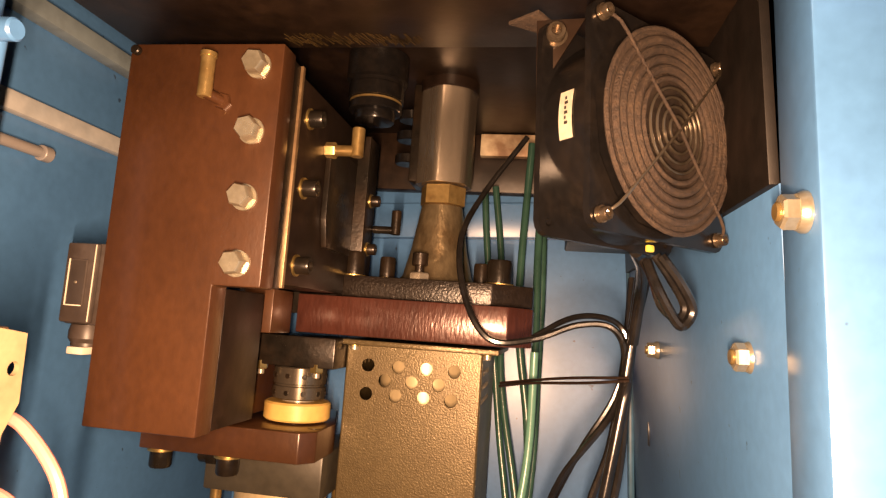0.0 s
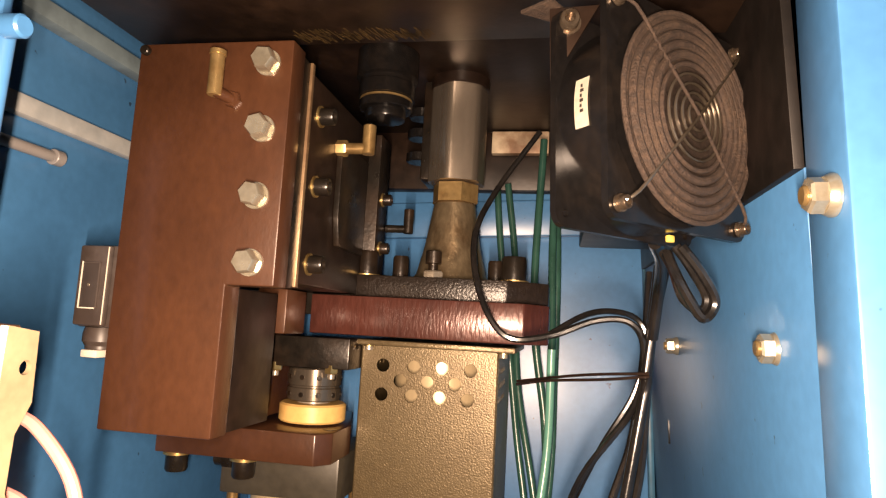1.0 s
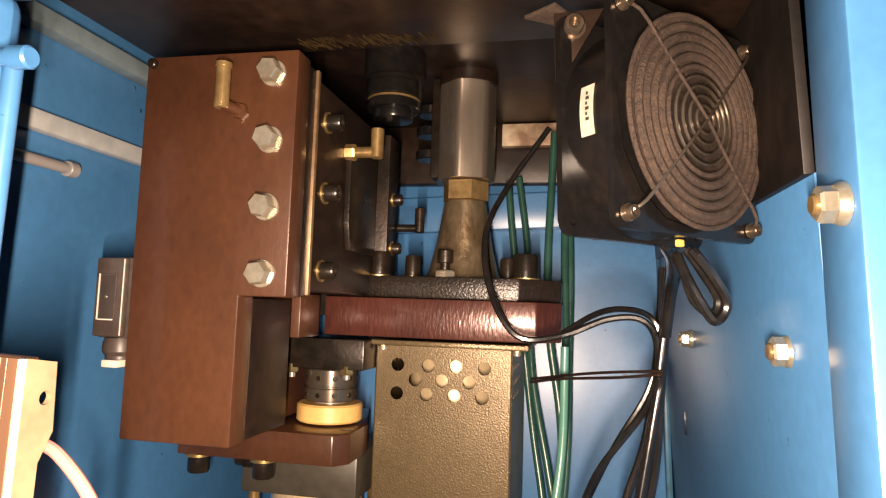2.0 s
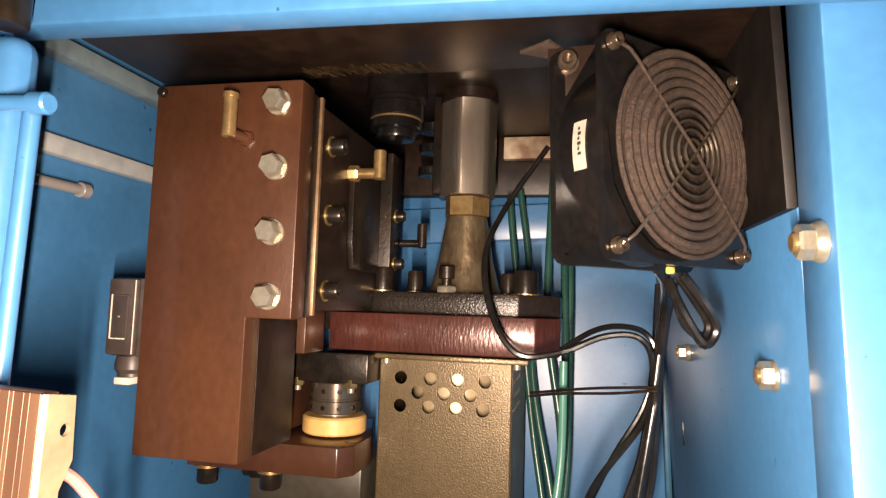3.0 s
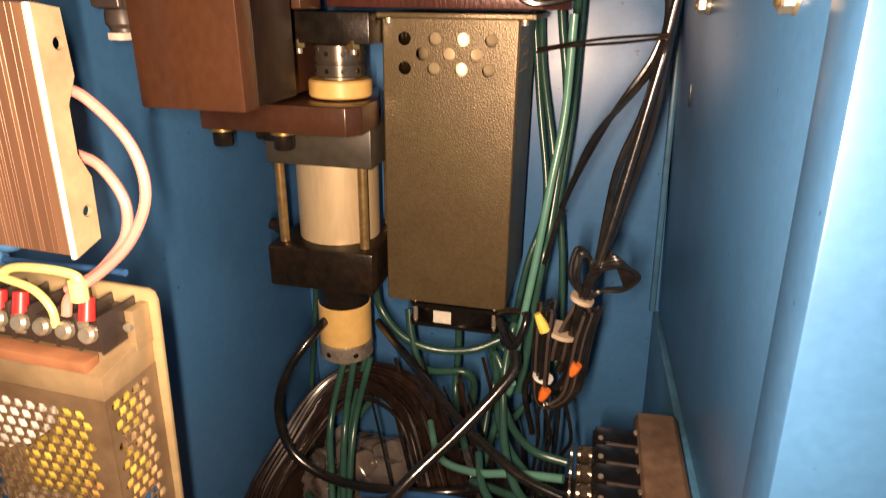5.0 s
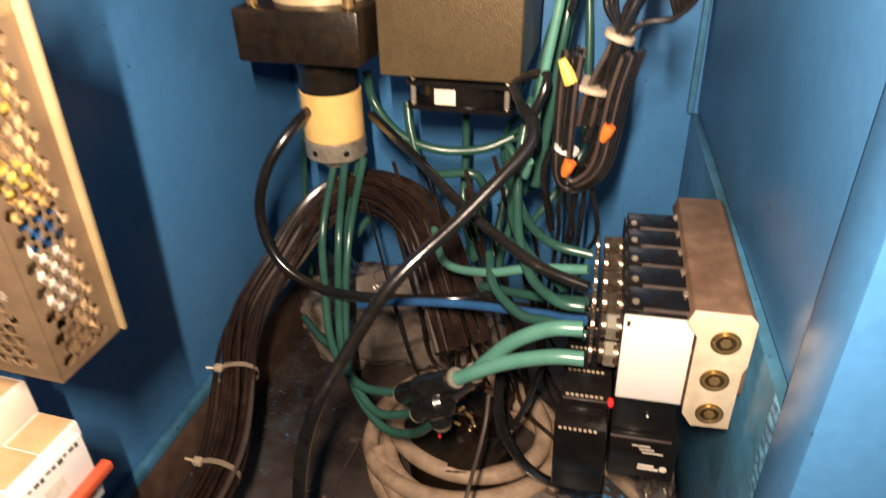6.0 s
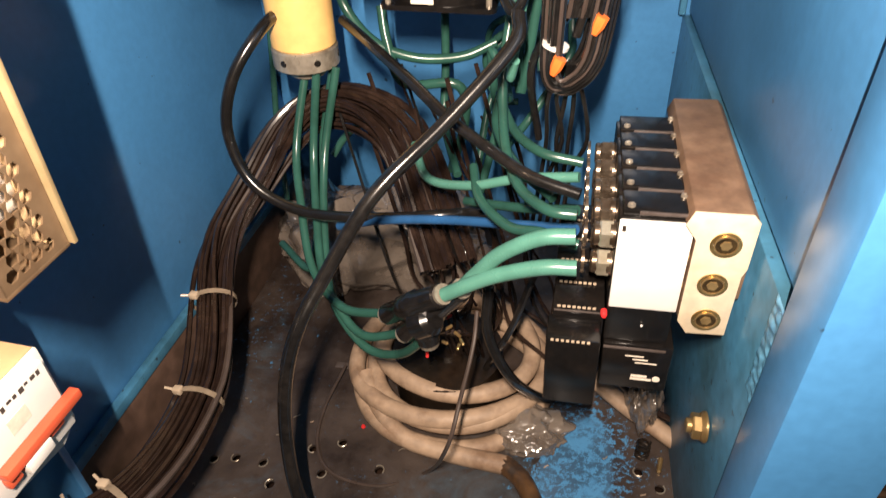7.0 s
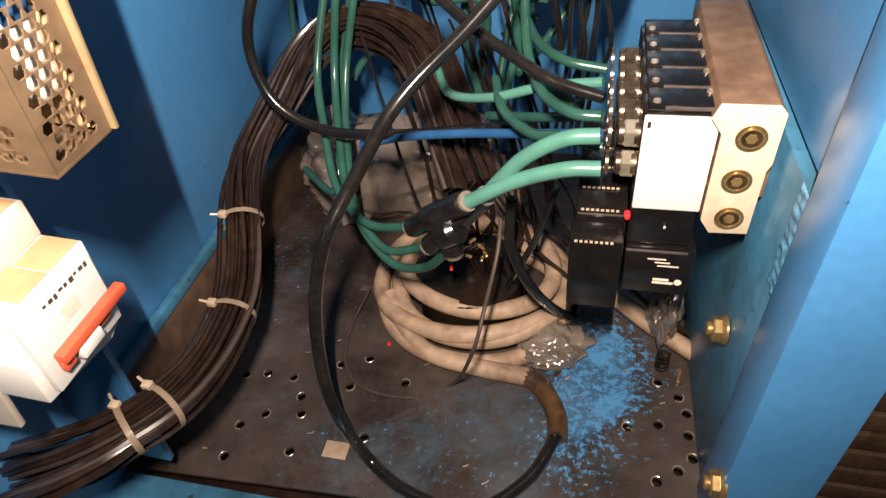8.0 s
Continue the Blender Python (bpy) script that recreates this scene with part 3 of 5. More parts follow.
def air_cylinder():
    t = thing("air_cylinder", "aluminium pneumatic cylinder with black end blocks and cream cap", "cylinder", at=LEAN)
    x, y = -0.1425, 0.703
    part("top_block", box(-0.192, -0.089, 0.653, 0.752, 0.521, 0.5575, 0.002), material("dark_grey_casting", (0.055, 0.048, 0.036), 0.4, 0.2, 0.2, 120, 0.1), t, "dark grey end block")
    part("bottom_block", box(-0.198, -0.090, 0.650, 0.756, 0.397, 0.440, 0.003), BLACKOX, t, "black end block")
    part("barrel", rod((x, y, 0.4402), (x, y, 0.5208), 0.0405, 56), ALU, t, "pale aluminium barrel")
    for dx in (-0.043, 0.040):
        for dy in (-0.038, 0.038):
            part("tie_rod", rod((x + dx, y + dy, 0.440), (x + dx, y + dy, 0.521), 0.0048, 16), BRASS, t)
    part("boss", lathe([(0, 0.029), (0.008, 0.029), (0.016, 0.027), (0.0345, 0.027)], (x, y, 0.3968), (0, 0, -1), 40), BLACKOX, t)
    part("cap", lathe([(0, 0.027), (0.001, 0.0283), (0.044, 0.0283), (0.0455, 0.027)], (x, y, 0.3625), (0, 0, -1), 48), CREAM, t, "cream nylon cap")
    ring = bmesh.new()
    n = 72
    prof = [(0.0, 0.027), (0.0015, 0.029), (0.017, 0.029), (0.0185, 0.027)]
    rows = []
    for h, r in prof:
        rows.append([ring.verts.new((x + (r + (0.0005 if k % 2 else 0)) * math.cos(2 * math.pi * k / n + h * 8), y + (r + (0.0005 if k % 2 else 0)) * math.sin(2 * math.pi * k / n + h * 8), 0.317 - h)) for k in range(n)])
    for a, b in zip(rows, rows[1:]):
        for k in range(n):
            ring.faces.new((a[k], a[(k + 1) % n], b[(k + 1) % n], b[k]))
    ring.faces.new(rows[0])
    ring.faces.new(rows[-1])
    r = part("knurled_ring", ring, STEEL, t, "knurled steel ring")
    for k in range(6):
        a = -1.9 + 1.047 * k
        part("ring_hole", rod((x + 0.0288 * math.cos(a), y + 0.0288 * math.sin(a), 0.308), (x + 0.0298 * math.cos(a), y + 0.0298 * math.sin(a), 0.308), 0.003, 12), BLACKOX, r)
    part("hub", lathe([(0, 0.016), (0.008, 0.016), (0.009, 0.014)], (x, y, 0.2984), (0, 0, -1), 24), STEEL, t)
    part("port_fitting", add(rod((-0.198, 0.69, 0.444), (-0.214, 0.69, 0.447), 0.006, 14), hexa((-0.2, 0.69, 0.4445), (-1, 0, 0.1), 0.008, 0.007)), BLACKOX, t)


air_cylinder()


# ---- the perforated motor cover and its fan ----
def motor_cover():
    t = thing("motor_cover", "hammered bronze-black sheet cover with round vent holes", "cover", at=LEAN)
    x0, x1, z0, z1, yf, yb = -0.083, 0.0345, 0.387, 0.6485, 0.672, 0.80
    holes = []
    for row, (z, xs) in enumerate(((0.6325, (-0.063, -0.0365, -0.0125, 0.0115)), (0.6205, (-0.0475, -0.0245, -0.001)), (0.6085, (-0.063, -0.0375, -0.0135, 0.010)))):
        holes += [(x, z, 0.0056) for x in xs]
    f = sheet_with_holes([(x0 + 0.002, z0), (x1 - 0.002, z0), (x1 - 0.002, z1), (x0 + 0.002, z1)], holes, 0.0015, 20)
    bmesh.ops.transform(f, matrix=Matrix(((1, 0, 0, 0), (0, 0, -1, yf), (0, 1, 0, 0), (0, 0, 0, 1))), verts=f.verts)
    part("front_sheet", f, HAMMER, t)
    for x in (x0, x1 - 0.0015):
        side = [(yf + 0.016 + 0.013 * a, 0.6325 - 0.012 * b, 0.003) for a in range(5) for b in range(3)]
        s = sheet_with_holes([(yf + 0.002, z0), (yb, z0), (yb, z1), (yf + 0.002, z1)], side, 0.0015, 10)
        bmesh.ops.transform(s, matrix=Matrix(((0, 0, 1, x + 0.0015), (1, 0, 0, 0), (0, 1, 0, 0), (0, 0, 0, 1))), verts=s.verts)
        part("side_sheet", s, HAMMER, t)
        part("bend", rod((x + (0.002 if x < 0 else -0.0005), yf + 0.002, z0), (x + (0.002 if x < 0 else -0.0005), yf + 0.002, z1), 0.002, 12), HAMMER, t)
    part("back_sheet", box(x0, x1, yb, yb + 0.0015, z0, z1, 0), HAMMER, t)
    part("top_lip", box(x0 - 0.006, x1 + 0.014, yf - 0.012, yb, 0.649, 0.6535, 0.001), HAMMER, t)
    part("motor", rod((-0.0245, 0.735, 0.39), (-0.0245, 0.735, 0.64), 0.042, 40), ALU, t, "bare motor body behind the vent holes")
    for x in (x0 + 0.008, x1 + 0.004):
        cap_screw(t, (x, yf - 0.004, 0.649), (0, 0, -1), 0.0036, 0.0045, mat=STEEL)


motor_cover()


def axial_fan(name, label, size, depth, at, blades=7):
    """Fan of a square frame in local x, z; the open face looks along -y; centre at the origin."""
    t = thing(name, label, "fan", at=at)
    h = size / 2
    R = h * 0.95
    seg = 48
    # flanges with a round opening, and the barrel between them
    for y0, nm in ((0, "front_flange"), (depth - 0.004, "rear_flange")):
        c = h * 0.86
        outline = []
        for sx, sz in ((1, 1), (-1, 1), (-1, -1), (1, -1)):
            for k in range(4):
                a = math.atan2(sz, sx) + (k - 1.5) * 0.5
                outline.append((sx * c + (h - c) * math.cos(a), sz * c + (h - c) * math.sin(a)))
        f = sheet_with_holes(outline, [(0, 0, R)] + [(sx * size * 0.4375, sz * size * 0.4375, 0.0022) for sx in (1, -1) for sz in (1, -1)], 0.004, seg)
        bmesh.ops.transform(f, matrix=Matrix(((1, 0, 0, 0), (0, 0, -1, y0), (0, 1, 0, 0), (0, 0, 0, 1))), verts=f.verts)
        part(nm, f, PLASTIC, t)
    part("barrel", lathe([(0.003, R), (0.003, R + 0.002), (depth - 0.003, R + 0.002), (depth - 0.003, R)], (0, 0, 0), (0, 1, 0), seg), PLASTIC, t)
    part("hub", lathe([(0.006, 0), (0.006, h * 0.34), (0.008, h * 0.37), (depth - 0.004, h * 0.37), (depth - 0.004, 0)], (0, 0, 0), (0, 1, 0), 32), FAN_DUST, t)
    for k in range(blades):
        b = bmesh.new()
        rows = []
        for i in range(6):
            r = h * 0.36 + (R * 0.97 - h * 0.36) * i / 5
            row = []
            for j in range(5):
                a = 2 * math.pi * k / blades + (j / 4 - 0.5) * 0.75 + i * 0.05
                row.append(b.verts.new((r * math.cos(a), 0.009 + (depth - 0.016) * j / 4, r * math.sin(a))))
            rows.append(row)
        for i in range(5):
            for j in range(4):
                b.faces.new((rows[i][j], rows[i][j + 1], rows[i + 1][j + 1], rows[i + 1][j]))
        g = bmesh.ops.solidify(b, geom=list(b.faces), thickness=0.0012)
        part("blade", b, FAN_DUST, t)
    part("strut", box(-R, R, depth - 0.0055, depth - 0.001, -0.004, 0.004, 0.0005), PLASTIC, t)
    part("strut", box(-0.004, 0.004, depth - 0.0052, depth - 0.0012, -R, R, 0.0005), PLASTIC, t)
    return t


fx = Vector((0.0715, 0.0735, 0)).normalized()
FAN = Matrix(((fx.x, -fx.y, 0, 0.1435), (fx.y, fx.x, 0, 0.4715), (0, 0, 1, 0.7695), (0, 0, 0, 1))) @ pose(0, 0, 0, 0, 1.0, 0) @ Matrix.Scale(0.935, 4)
fan = axial_fan("cooling_fan", "dusty black axial cooling fan with wire finger guard", 0.12, 0.038, FAN)


def finger_guard(t):
    def hoop(r, w):
        return tube([(r * math.cos(a), -0.0065 - 0.0035 * (1 - r / 0.058), r * math.sin(a)) for a in [2 * math.pi * i / 40 for i in range(41)]], w, 8, 1, False)

    g = part("finger_guard", hoop(0.0563, 0.0014), DUST, t, "dusty wire finger guard")
    for k in range(9):
        part("guard_ring", hoop(0.0075 + 0.0053 * k, 0.0023 if k > 4 else (0.0013 if k > 3 else 0.0009)), DUST if k > 3 else STEEL_DARK, g)
    part("dust_mat", lathe([(-0.0052, 0.0385), (-0.0046, 0.0375), (-0.0042, 0.0555), (-0.0052, 0.0560)], (0, 0, 0), (0, 1, 0), 48), DUST, g, "matted brown dust between the rings")
    for s in (1, -1):
        line = [(s * q, -0.008 - 0.003 * (1 - abs(q) / 0.046) + (0.0065 if abs(q) > 0.05 else 0), q * -1) for q in (-0.0525, -0.047, -0.03, -0.012, 0, 0.012, 0.03, 0.047, 0.0525)]
        part("guard_spoke", tube(line, 0.0009, 8, 3), DUST if s > 0 else STEEL_DARK, g)
    return g


guard = finger_guard(fan)
for sx in (1, -1):
    for sz in (1, -1):
        cap_screw(fan, (sx * 0.0525, -0.001, sz * 0.0525), (0, -1, 0), 0.0036, 0.005, mat=NICKEL, washer=NICKEL)
lab = bmesh.new()
arc = [(0.0597 * math.cos(a), 0.0597 * math.sin(a)) for a in [math.pi + 0.20 - 0.055 * k for k in range(9)]]
strip = [[lab.verts.new((x, y, z)) for x, z in arc] for y in (0.0125, 0.0215)]
for k in range(8):
    lab.faces.new((strip[0][k], strip[0][k + 1], strip[1][k + 1], strip[1][k]))
bmesh.ops.solidify(lab, geom=list(lab.faces), thickness=0.0003)
lab_ob = part("label", lab, PAPER, fan, "dusty white paper label")
for k in range(6):
    a = math.pi + 0.06 - 0.045 * k
    part("print_bar", box(0.0602 * math.cos(a) - 0.0002, 0.0602 * math.cos(a), 0.0150 + 0.001 * (k % 2), 0.0172, 0.0602 * math.sin(a) - 0.0008, 0.0602 * math.sin(a) + 0.0008, 0), TERMINAL, lab_ob)
part("yellow_tag", box(0.005, 0.010, 0.012, 0.015, -0.0635, -0.0595, 0.0008), YELLOW, fan)


def fan_bracket():
    t = thing("fan_bracket", "dark bent steel bracket holding the cooling fan", "bracket")
    part("gusset", prism([(0.0640, 0.4625), (0.0800, 0.4515), (0.1030, 0.492)], "z", 0.8285, 0.8305, 0.0003), DUST, t, "dusty triangular bracket plate")
    part("leg", prism([(0.0790, 0.8287), (0.104, 0.8287), (0.0865, 0.800), (0.0790, 0.790)], "y", 0.4595, 0.4615, 0.0003), DARK, t)
    cap_screw(t, (0.0885, 0.4592, 0.8195), (0.1, -1, 0), 0.0050, 0.007, mat=NICKEL, washer=NICKEL)


fan_bracket()
small = axial_fan("vent_fan", "small black axial fan under the motor cover", 0.092, 0.025, LEAN @ Matrix.Translation((-0.017, 0.722, 0.3825)) @ pose(0, 0, 0, -90, 0, 0))
part("label", box(-0.020, -0.002, 0.006, 0.019, -0.0466, -0.0463, 0), PAPER, small, "white paper label")
for sx in (1, -1):
    for sz in (1, -1):
        part("foot_screw", rod((sx * 0.040, -0.006, sz * 0.040), (sx * 0.040, 0.026, sz * 0.040), 0.0024, 10), STEEL, small)


# ---- the head plate with the spring cone ----
def head_plate():
    t = thing("head_plate", "milled red-brown steel head plate", "machine part", at=LEAN)
    part("plate", prism([(-0.117, 0.636), (0.0555, 0.636), (0.074, 0.662), (0.074, 0.80), (-0.117, 0.80)], "z", 0.657, 0.6885, 0.0012), REDBROWN, t)
    part("top_plate", prism([(-0.090, 0.650), (0.0405, 0.650), (0.073, 0.675), (0.073, 0.79), (-0.090, 0.79)], "z", 0.6888, 0.707, 0.0012), TOPBLACK, t, "worn black top plate")
    part("white_knob", lathe([(0, 0.013), (0.004, 0.013), (0.006, 0.010), (0.006, 0)], (-0.103, 0.668, 0.7005), (0.25, -1, 0), 24), OFFWHITE, t, "small off-white plastic knob")
    for x, y, r, h in ((-0.080, 0.664, 0.0092, 0.021), (-0.054, 0.676, 0.0068, 0.019), (0.044, 0.672, 0.0105, 0.021), (0.027, 0.692, 0.007, 0.019)):
        cap_screw(t, (x, y, 0.707), (0, 0, 1), r, h)
    s = part("setting_screw", add(rod((-0.023, 0.664, 0.707), (-0.023, 0.664, 0.722), 0.0042, 16), rod((-0.023, 0.664, 0.719), (-0.023, 0.664, 0.730), 0.0068, 18)), BLACKOX, t)
    part("nut", hexa((-0.023, 0.664, 0.7072), (0, 0, 1), 0.009, 0.006), STEEL, s)


head_plate()


def spring_column():
    t = thing("ram_column", "oily brass cone under a bright hexagonal steel column", "machine part", at=LEAN)
    x, y = -0.0145, 0.705
    part("cone", lathe([(0, 0.0345), (0.003, 0.0335), (0.006, 0.0315), (0.030, 0.0255), (0.070, 0.0188), (0.0715, 0.017)], (x, y, 0.7072), (0, 0, 1), 40), CONE, t, "oily bronze cone")
    part("nut", hexa((x, y, 0.7788), (0, 0, 1), 0.0212, 0.018, 0.15), BRASS, t)
    col = hexa((x, y, 0.797), (0, 0, 1), 0.0275, 0.098, 0.60)
    upright = [e for e in col.edges if abs(e.verts[0].co.z - e.verts[1].co.z) > 0.01]
    bmesh.ops.bevel(col, geom=upright, offset=0.0045, segments=5, affect="EDGES", profile=0.5)
    part("column", col, COLUMN, t, "hexagonal bright steel column")
    part("flange", lathe([(0, 0.0262), (0.001, 0.0272), (0.012, 0.0272)], (x, y, 0.885), (0, 0, 1), 32), DARK, t)


spring_column()


def bush():
    t = thing("ram_bushing", "black oily turned bushing under the machine table", "machine part", at=LEAN)
    part("body", lathe([(0, 0.0), (0, 0.012), (0.0008, 0.0165), (0.003, 0.0172), (0.008, 0.0172), (0.0085, 0.0215), (0.0095, 0.0225), (0.015, 0.0225), (0.0155, 0.0212), (0.018, 0.0212), (0.0185, 0.0235),
                        (0.030, 0.0235), (0.031, 0.0225), (0.034, 0.0225), (0.035, 0.026), (0.058, 0.026)], (-0.067, 0.642, 0.836), (0, 0, 1), 40), PLASTIC, t)
    part("ring", lathe([(0, 0.0213), (0.0003, 0.0220), (0.0016, 0.0220), (0.0019, 0.0213)], (-0.067, 0.642, 0.852), (0, 0, 1), 40), BRASS, t, "narrow bronze ring")
    for h in (0.8195, 0.842, 0.862):
        part("collar", lathe([(0, 0.0105), (0.001, 0.012), (0.008, 0.012), (0.009, 0.0105)], (-0.053, 0.715, h), (0, 0, 1), 28), PLASTIC, t)
    part("side_block", box(-0.048, -0.020, 0.70, 0.74, 0.80, 0.894, 0.002), BLACKOX, t)


bush()


# ---- nuts on the side wall ----
def wall_nut(p, d, r, tip, mat):
    t = thing("wall_nut", "zinc flange nut on a threaded stud in the blue side wall", "nut", group="nuts on the side wall", at=Matrix.Translation(p))
    part("flange", lathe([(0, r * 1.18), (0.0015, r * 1.18), (0.004, r)], (0, 0, 0), d, 24), mat, t)
    part("nut", hexa((0.0, 0.0, 0.0), d, r, 0.010, 0.3), mat, t)
    part("stud", rod(Vector(d) * 0.0095, Vector(d) * (0.0095 + tip), r * 0.55, 16), BRASS, t)



for p, r in (((0.1873, 0.413, 0.718), 0.0074), ((0.1905, 0.493, 0.657), 0.0074), ((0.1846, 0.731, 0.653), 0.0066)):
    wall_nut(p, (-1, 0, 0), r, 0.0022, ZINC)
for p in ((0.1887, 0.494, 0.128), (0.1900, 0.405, 0.070)):
    wall_nut(p, (-1, 0, 0), 0.0095, 0.004, BRASS)


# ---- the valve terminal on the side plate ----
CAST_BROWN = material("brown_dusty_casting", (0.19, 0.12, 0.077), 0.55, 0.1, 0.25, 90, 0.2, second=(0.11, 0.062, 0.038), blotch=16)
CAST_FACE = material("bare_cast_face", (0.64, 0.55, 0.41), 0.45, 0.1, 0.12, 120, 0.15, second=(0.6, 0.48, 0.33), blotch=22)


def manifold():
    t = thing("valve_manifold", "dusty cast aluminium valve manifold with three threaded ports", "manifold")
    prof = [(0.150, 0.309), (0.180, 0.309), (0.1845, 0.304), (0.1845, 0.272), (0.1825, 0.266), (0.1825, 0.219), (0.160, 0.218), (0.1535, 0.228), (0.1535, 0.290), (0.1465, 0.300)]
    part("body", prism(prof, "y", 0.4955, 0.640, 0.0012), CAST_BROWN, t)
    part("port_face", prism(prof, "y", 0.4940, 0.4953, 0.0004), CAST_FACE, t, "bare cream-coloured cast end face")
    part("spacer", box(0.1848, 0.1880, 0.505, 0.63, 0.24, 0.29, 0.0005), CAST_BROWN, t)
    for x, z in ((0.1695, 0.2885), (0.1680, 0.2590), (0.1695, 0.2310)):
        p = part("port", lathe([(-0.0005, 0.0085), (0.0008, 0.0085), (0.0008, 0.0068), (-0.0002, 0.0066)], (x, 0.494, z), (0, -1, 0), 28), YZINC, t, "brass threaded port")
        part("bore", lathe([(0.0, 0.0064), (0.0005, 0.0064), (0.0005, 0.0)], (x, 0.4936, z), (0, -1, 0), 24), OLD_BRASS, p)
        part("plug", hexa((x, 0.4932, z), (0, -1, 0), 0.0036, 0.0008, 0.2), BRASS, p)
        part("thread_ring", lathe([(0.0, 0.0066), (0.0012, 0.0066), (0.0012, 0.0058), (0.0, 0.0056)], (x, 0.4936, z), (0, -1, 0), 24), BRASS, p)
    for z in (0.252, 0.274):
        part("side_screw", rod((0.1532, 0.500, z), (0.1505, 0.500, z), 0.0028, 12), BRASS, t)
    return t


manifold()


def valve(k):
    """One solenoid valve of the row; the first shows its white face."""
    y0 = 0.4985 + 0.0245 * k
    t = thing("solenoid_valve", "black solenoid valve with a white front face" if k == 0 else "black solenoid valve in a row on the manifold", "valve", group="valves on the manifold")
    y1 = y0 + 0.0238
    b = part("body", box(0.111, 0.1515, y0 + 0.0012, y1, 0.200, 0.2995, 0.0012), PLASTIC, t)
    part("cover", box(0.113, 0.1505, y0 + 0.002, y1 - 0.001, 0.2996, 0.304, 0.001), PLASTIC, t)
    part("cover_line", box(0.122, 0.1495, y0 + 0.0005, y0 + 0.0019, 0.3015, 0.3035, 0.0003), GREY, t)
    for x, yy in ((0.1175, y0 + 0.006), (0.1475, y1 - 0.005)):
        part("cover_screw", lathe([(0, 0.0024), (0.0012, 0.0022), (0.0012, 0.0012), (0.0006, 0.001), (0.0006, 0)], (x, yy, 0.304), (0, 0, 1), 14), STEEL, t)
    if k == 0:
        part("face_plate", box(0.1115, 0.1525, y0 - 0.0015, y0 + 0.001, 0.2315, 0.2985, 0.001), WHITE, t, "plain white plastic face")
        part("face_mark", box(0.1135, 0.1155, y0 - 0.0018, y0 - 0.0014, 0.291, 0.295, 0), TERMINAL, t)
        part("button", rod((0.134, y0 + 0.001, 0.216), (0.134, y0 - 0.0005, 0.216), 0.0008, 10), WHITE, t)
    c = part("coil", box(0.112, 0.157, y0 - 0.001, y1 - 0.0015, 0.156, 0.1985, 0.0015), PLASTIC, t)
    part("coil_ridge", box(0.112, 0.152, y0 - 0.0018, y0 - 0.0002, 0.1945, 0.1965, 0.0004), GREY, c)
    if k == 0:
        for i, (w, z) in enumerate(((0.012, 0.1885), (0.010, 0.1855), (0.014, 0.1825))):
            part("print_bar", box(0.133 - w / 2 + 0.004 * i, 0.133 + w / 2 + 0.004 * i, y0 - 0.00125, y0 - 0.00095, z - 0.00045, z + 0.00045, 0), OFFWHITE, c)
        for w, z, xx in ((0.0105, 0.1695, 0.138), (0.014, 0.1665, 0.1395)):
            part("print_bar", box(xx - w / 2, xx + w / 2, y0 - 0.00125, y0 - 0.00095, z - 0.001, z + 0.001, 0), OFFWHITE, c)
        part("print_mark", lathe([(0, 0.0026), (0.0003, 0.0026), (0.0003, 0.0013)], (0.1495, y0 - 0.001, 0.168), (0, -1, 0), 20), OFFWHITE, c)
    plug = part("plug", box(0.077, 0.1105, y0 + 0.002, y1 + 0.001, 0.142, 0.2255, 0.002), PLASTIC, t, "black connector plug")
    for j in range(8):
        part("plug_rib", box(0.080 + 0.0032 * j, 0.0822 + 0.0032 * j, y0 + 0.001, y0 + 0.0024, 0.2250, 0.2262, 0.0002), TIE, plug)
    part("plug_edge", box(0.078, 0.1095, y0 + 0.0012, y0 + 0.0022, 0.2215, 0.2226, 0.0002), GREY, plug)
    if k == 0:
        front = part("front_plug", box(0.0745, 0.1085, y0 - 0.0225, y0 + 0.0005, 0.158, 0.2195, 0.002), PLASTIC, t, "black connector plug")
        for j in range(8):
            part("plug_rib", box(0.0775 + 0.0032 * j, 0.0795 + 0.0032 * j, y0 - 0.0235, y0 - 0.0220, 0.2182, 0.2194, 0.0002), TIE, front)
    for z in (0.2785, 0.2565):
        f = part("push_fitting", lathe([(0, 0.0085), (0.003, 0.0085), (0.0035, 0.0075), (0.012, 0.0075), (0.013, 0.0065)], (0.111, y0 + 0.0125, z), (-1, 0, 0), 24), NICKEL, t, "oily nickel push-in fitting")
        part("hex", hexa((0.1095, y0 + 0.0125, z), (-1, 0, 0), 0.0092, 0.008, 0.26), ZINC if k == 0 else NICKEL, f)
        part("collet", lathe([(0, 0.0085), (0.002, 0.0085), (0.002, 0.005)], (0.0945, y0 + 0.0125, z), (-1, 0, 0), 20), NICKEL, f)
    return t


for k in range(5):
    valve(k)
whole("indicator_lamp", lathe([(0, 0.0022), (0.004, 0.0022), (0.0055, 0.0015), (0.0058, 0)], (0.1095, 0.4995, 0.2255), (0, -1, 0), 14), RED, "small red indicator cap on the valve plug", "indicator")


# ---- devices on the mounting panel ----
LEFT = Matrix.Translation((-0.115, 0.36, 0.45)) @ pose(-0.003, 0, 0, 0, 4.4, 0) @ Matrix.Translation((0.115, -0.36, -0.45))


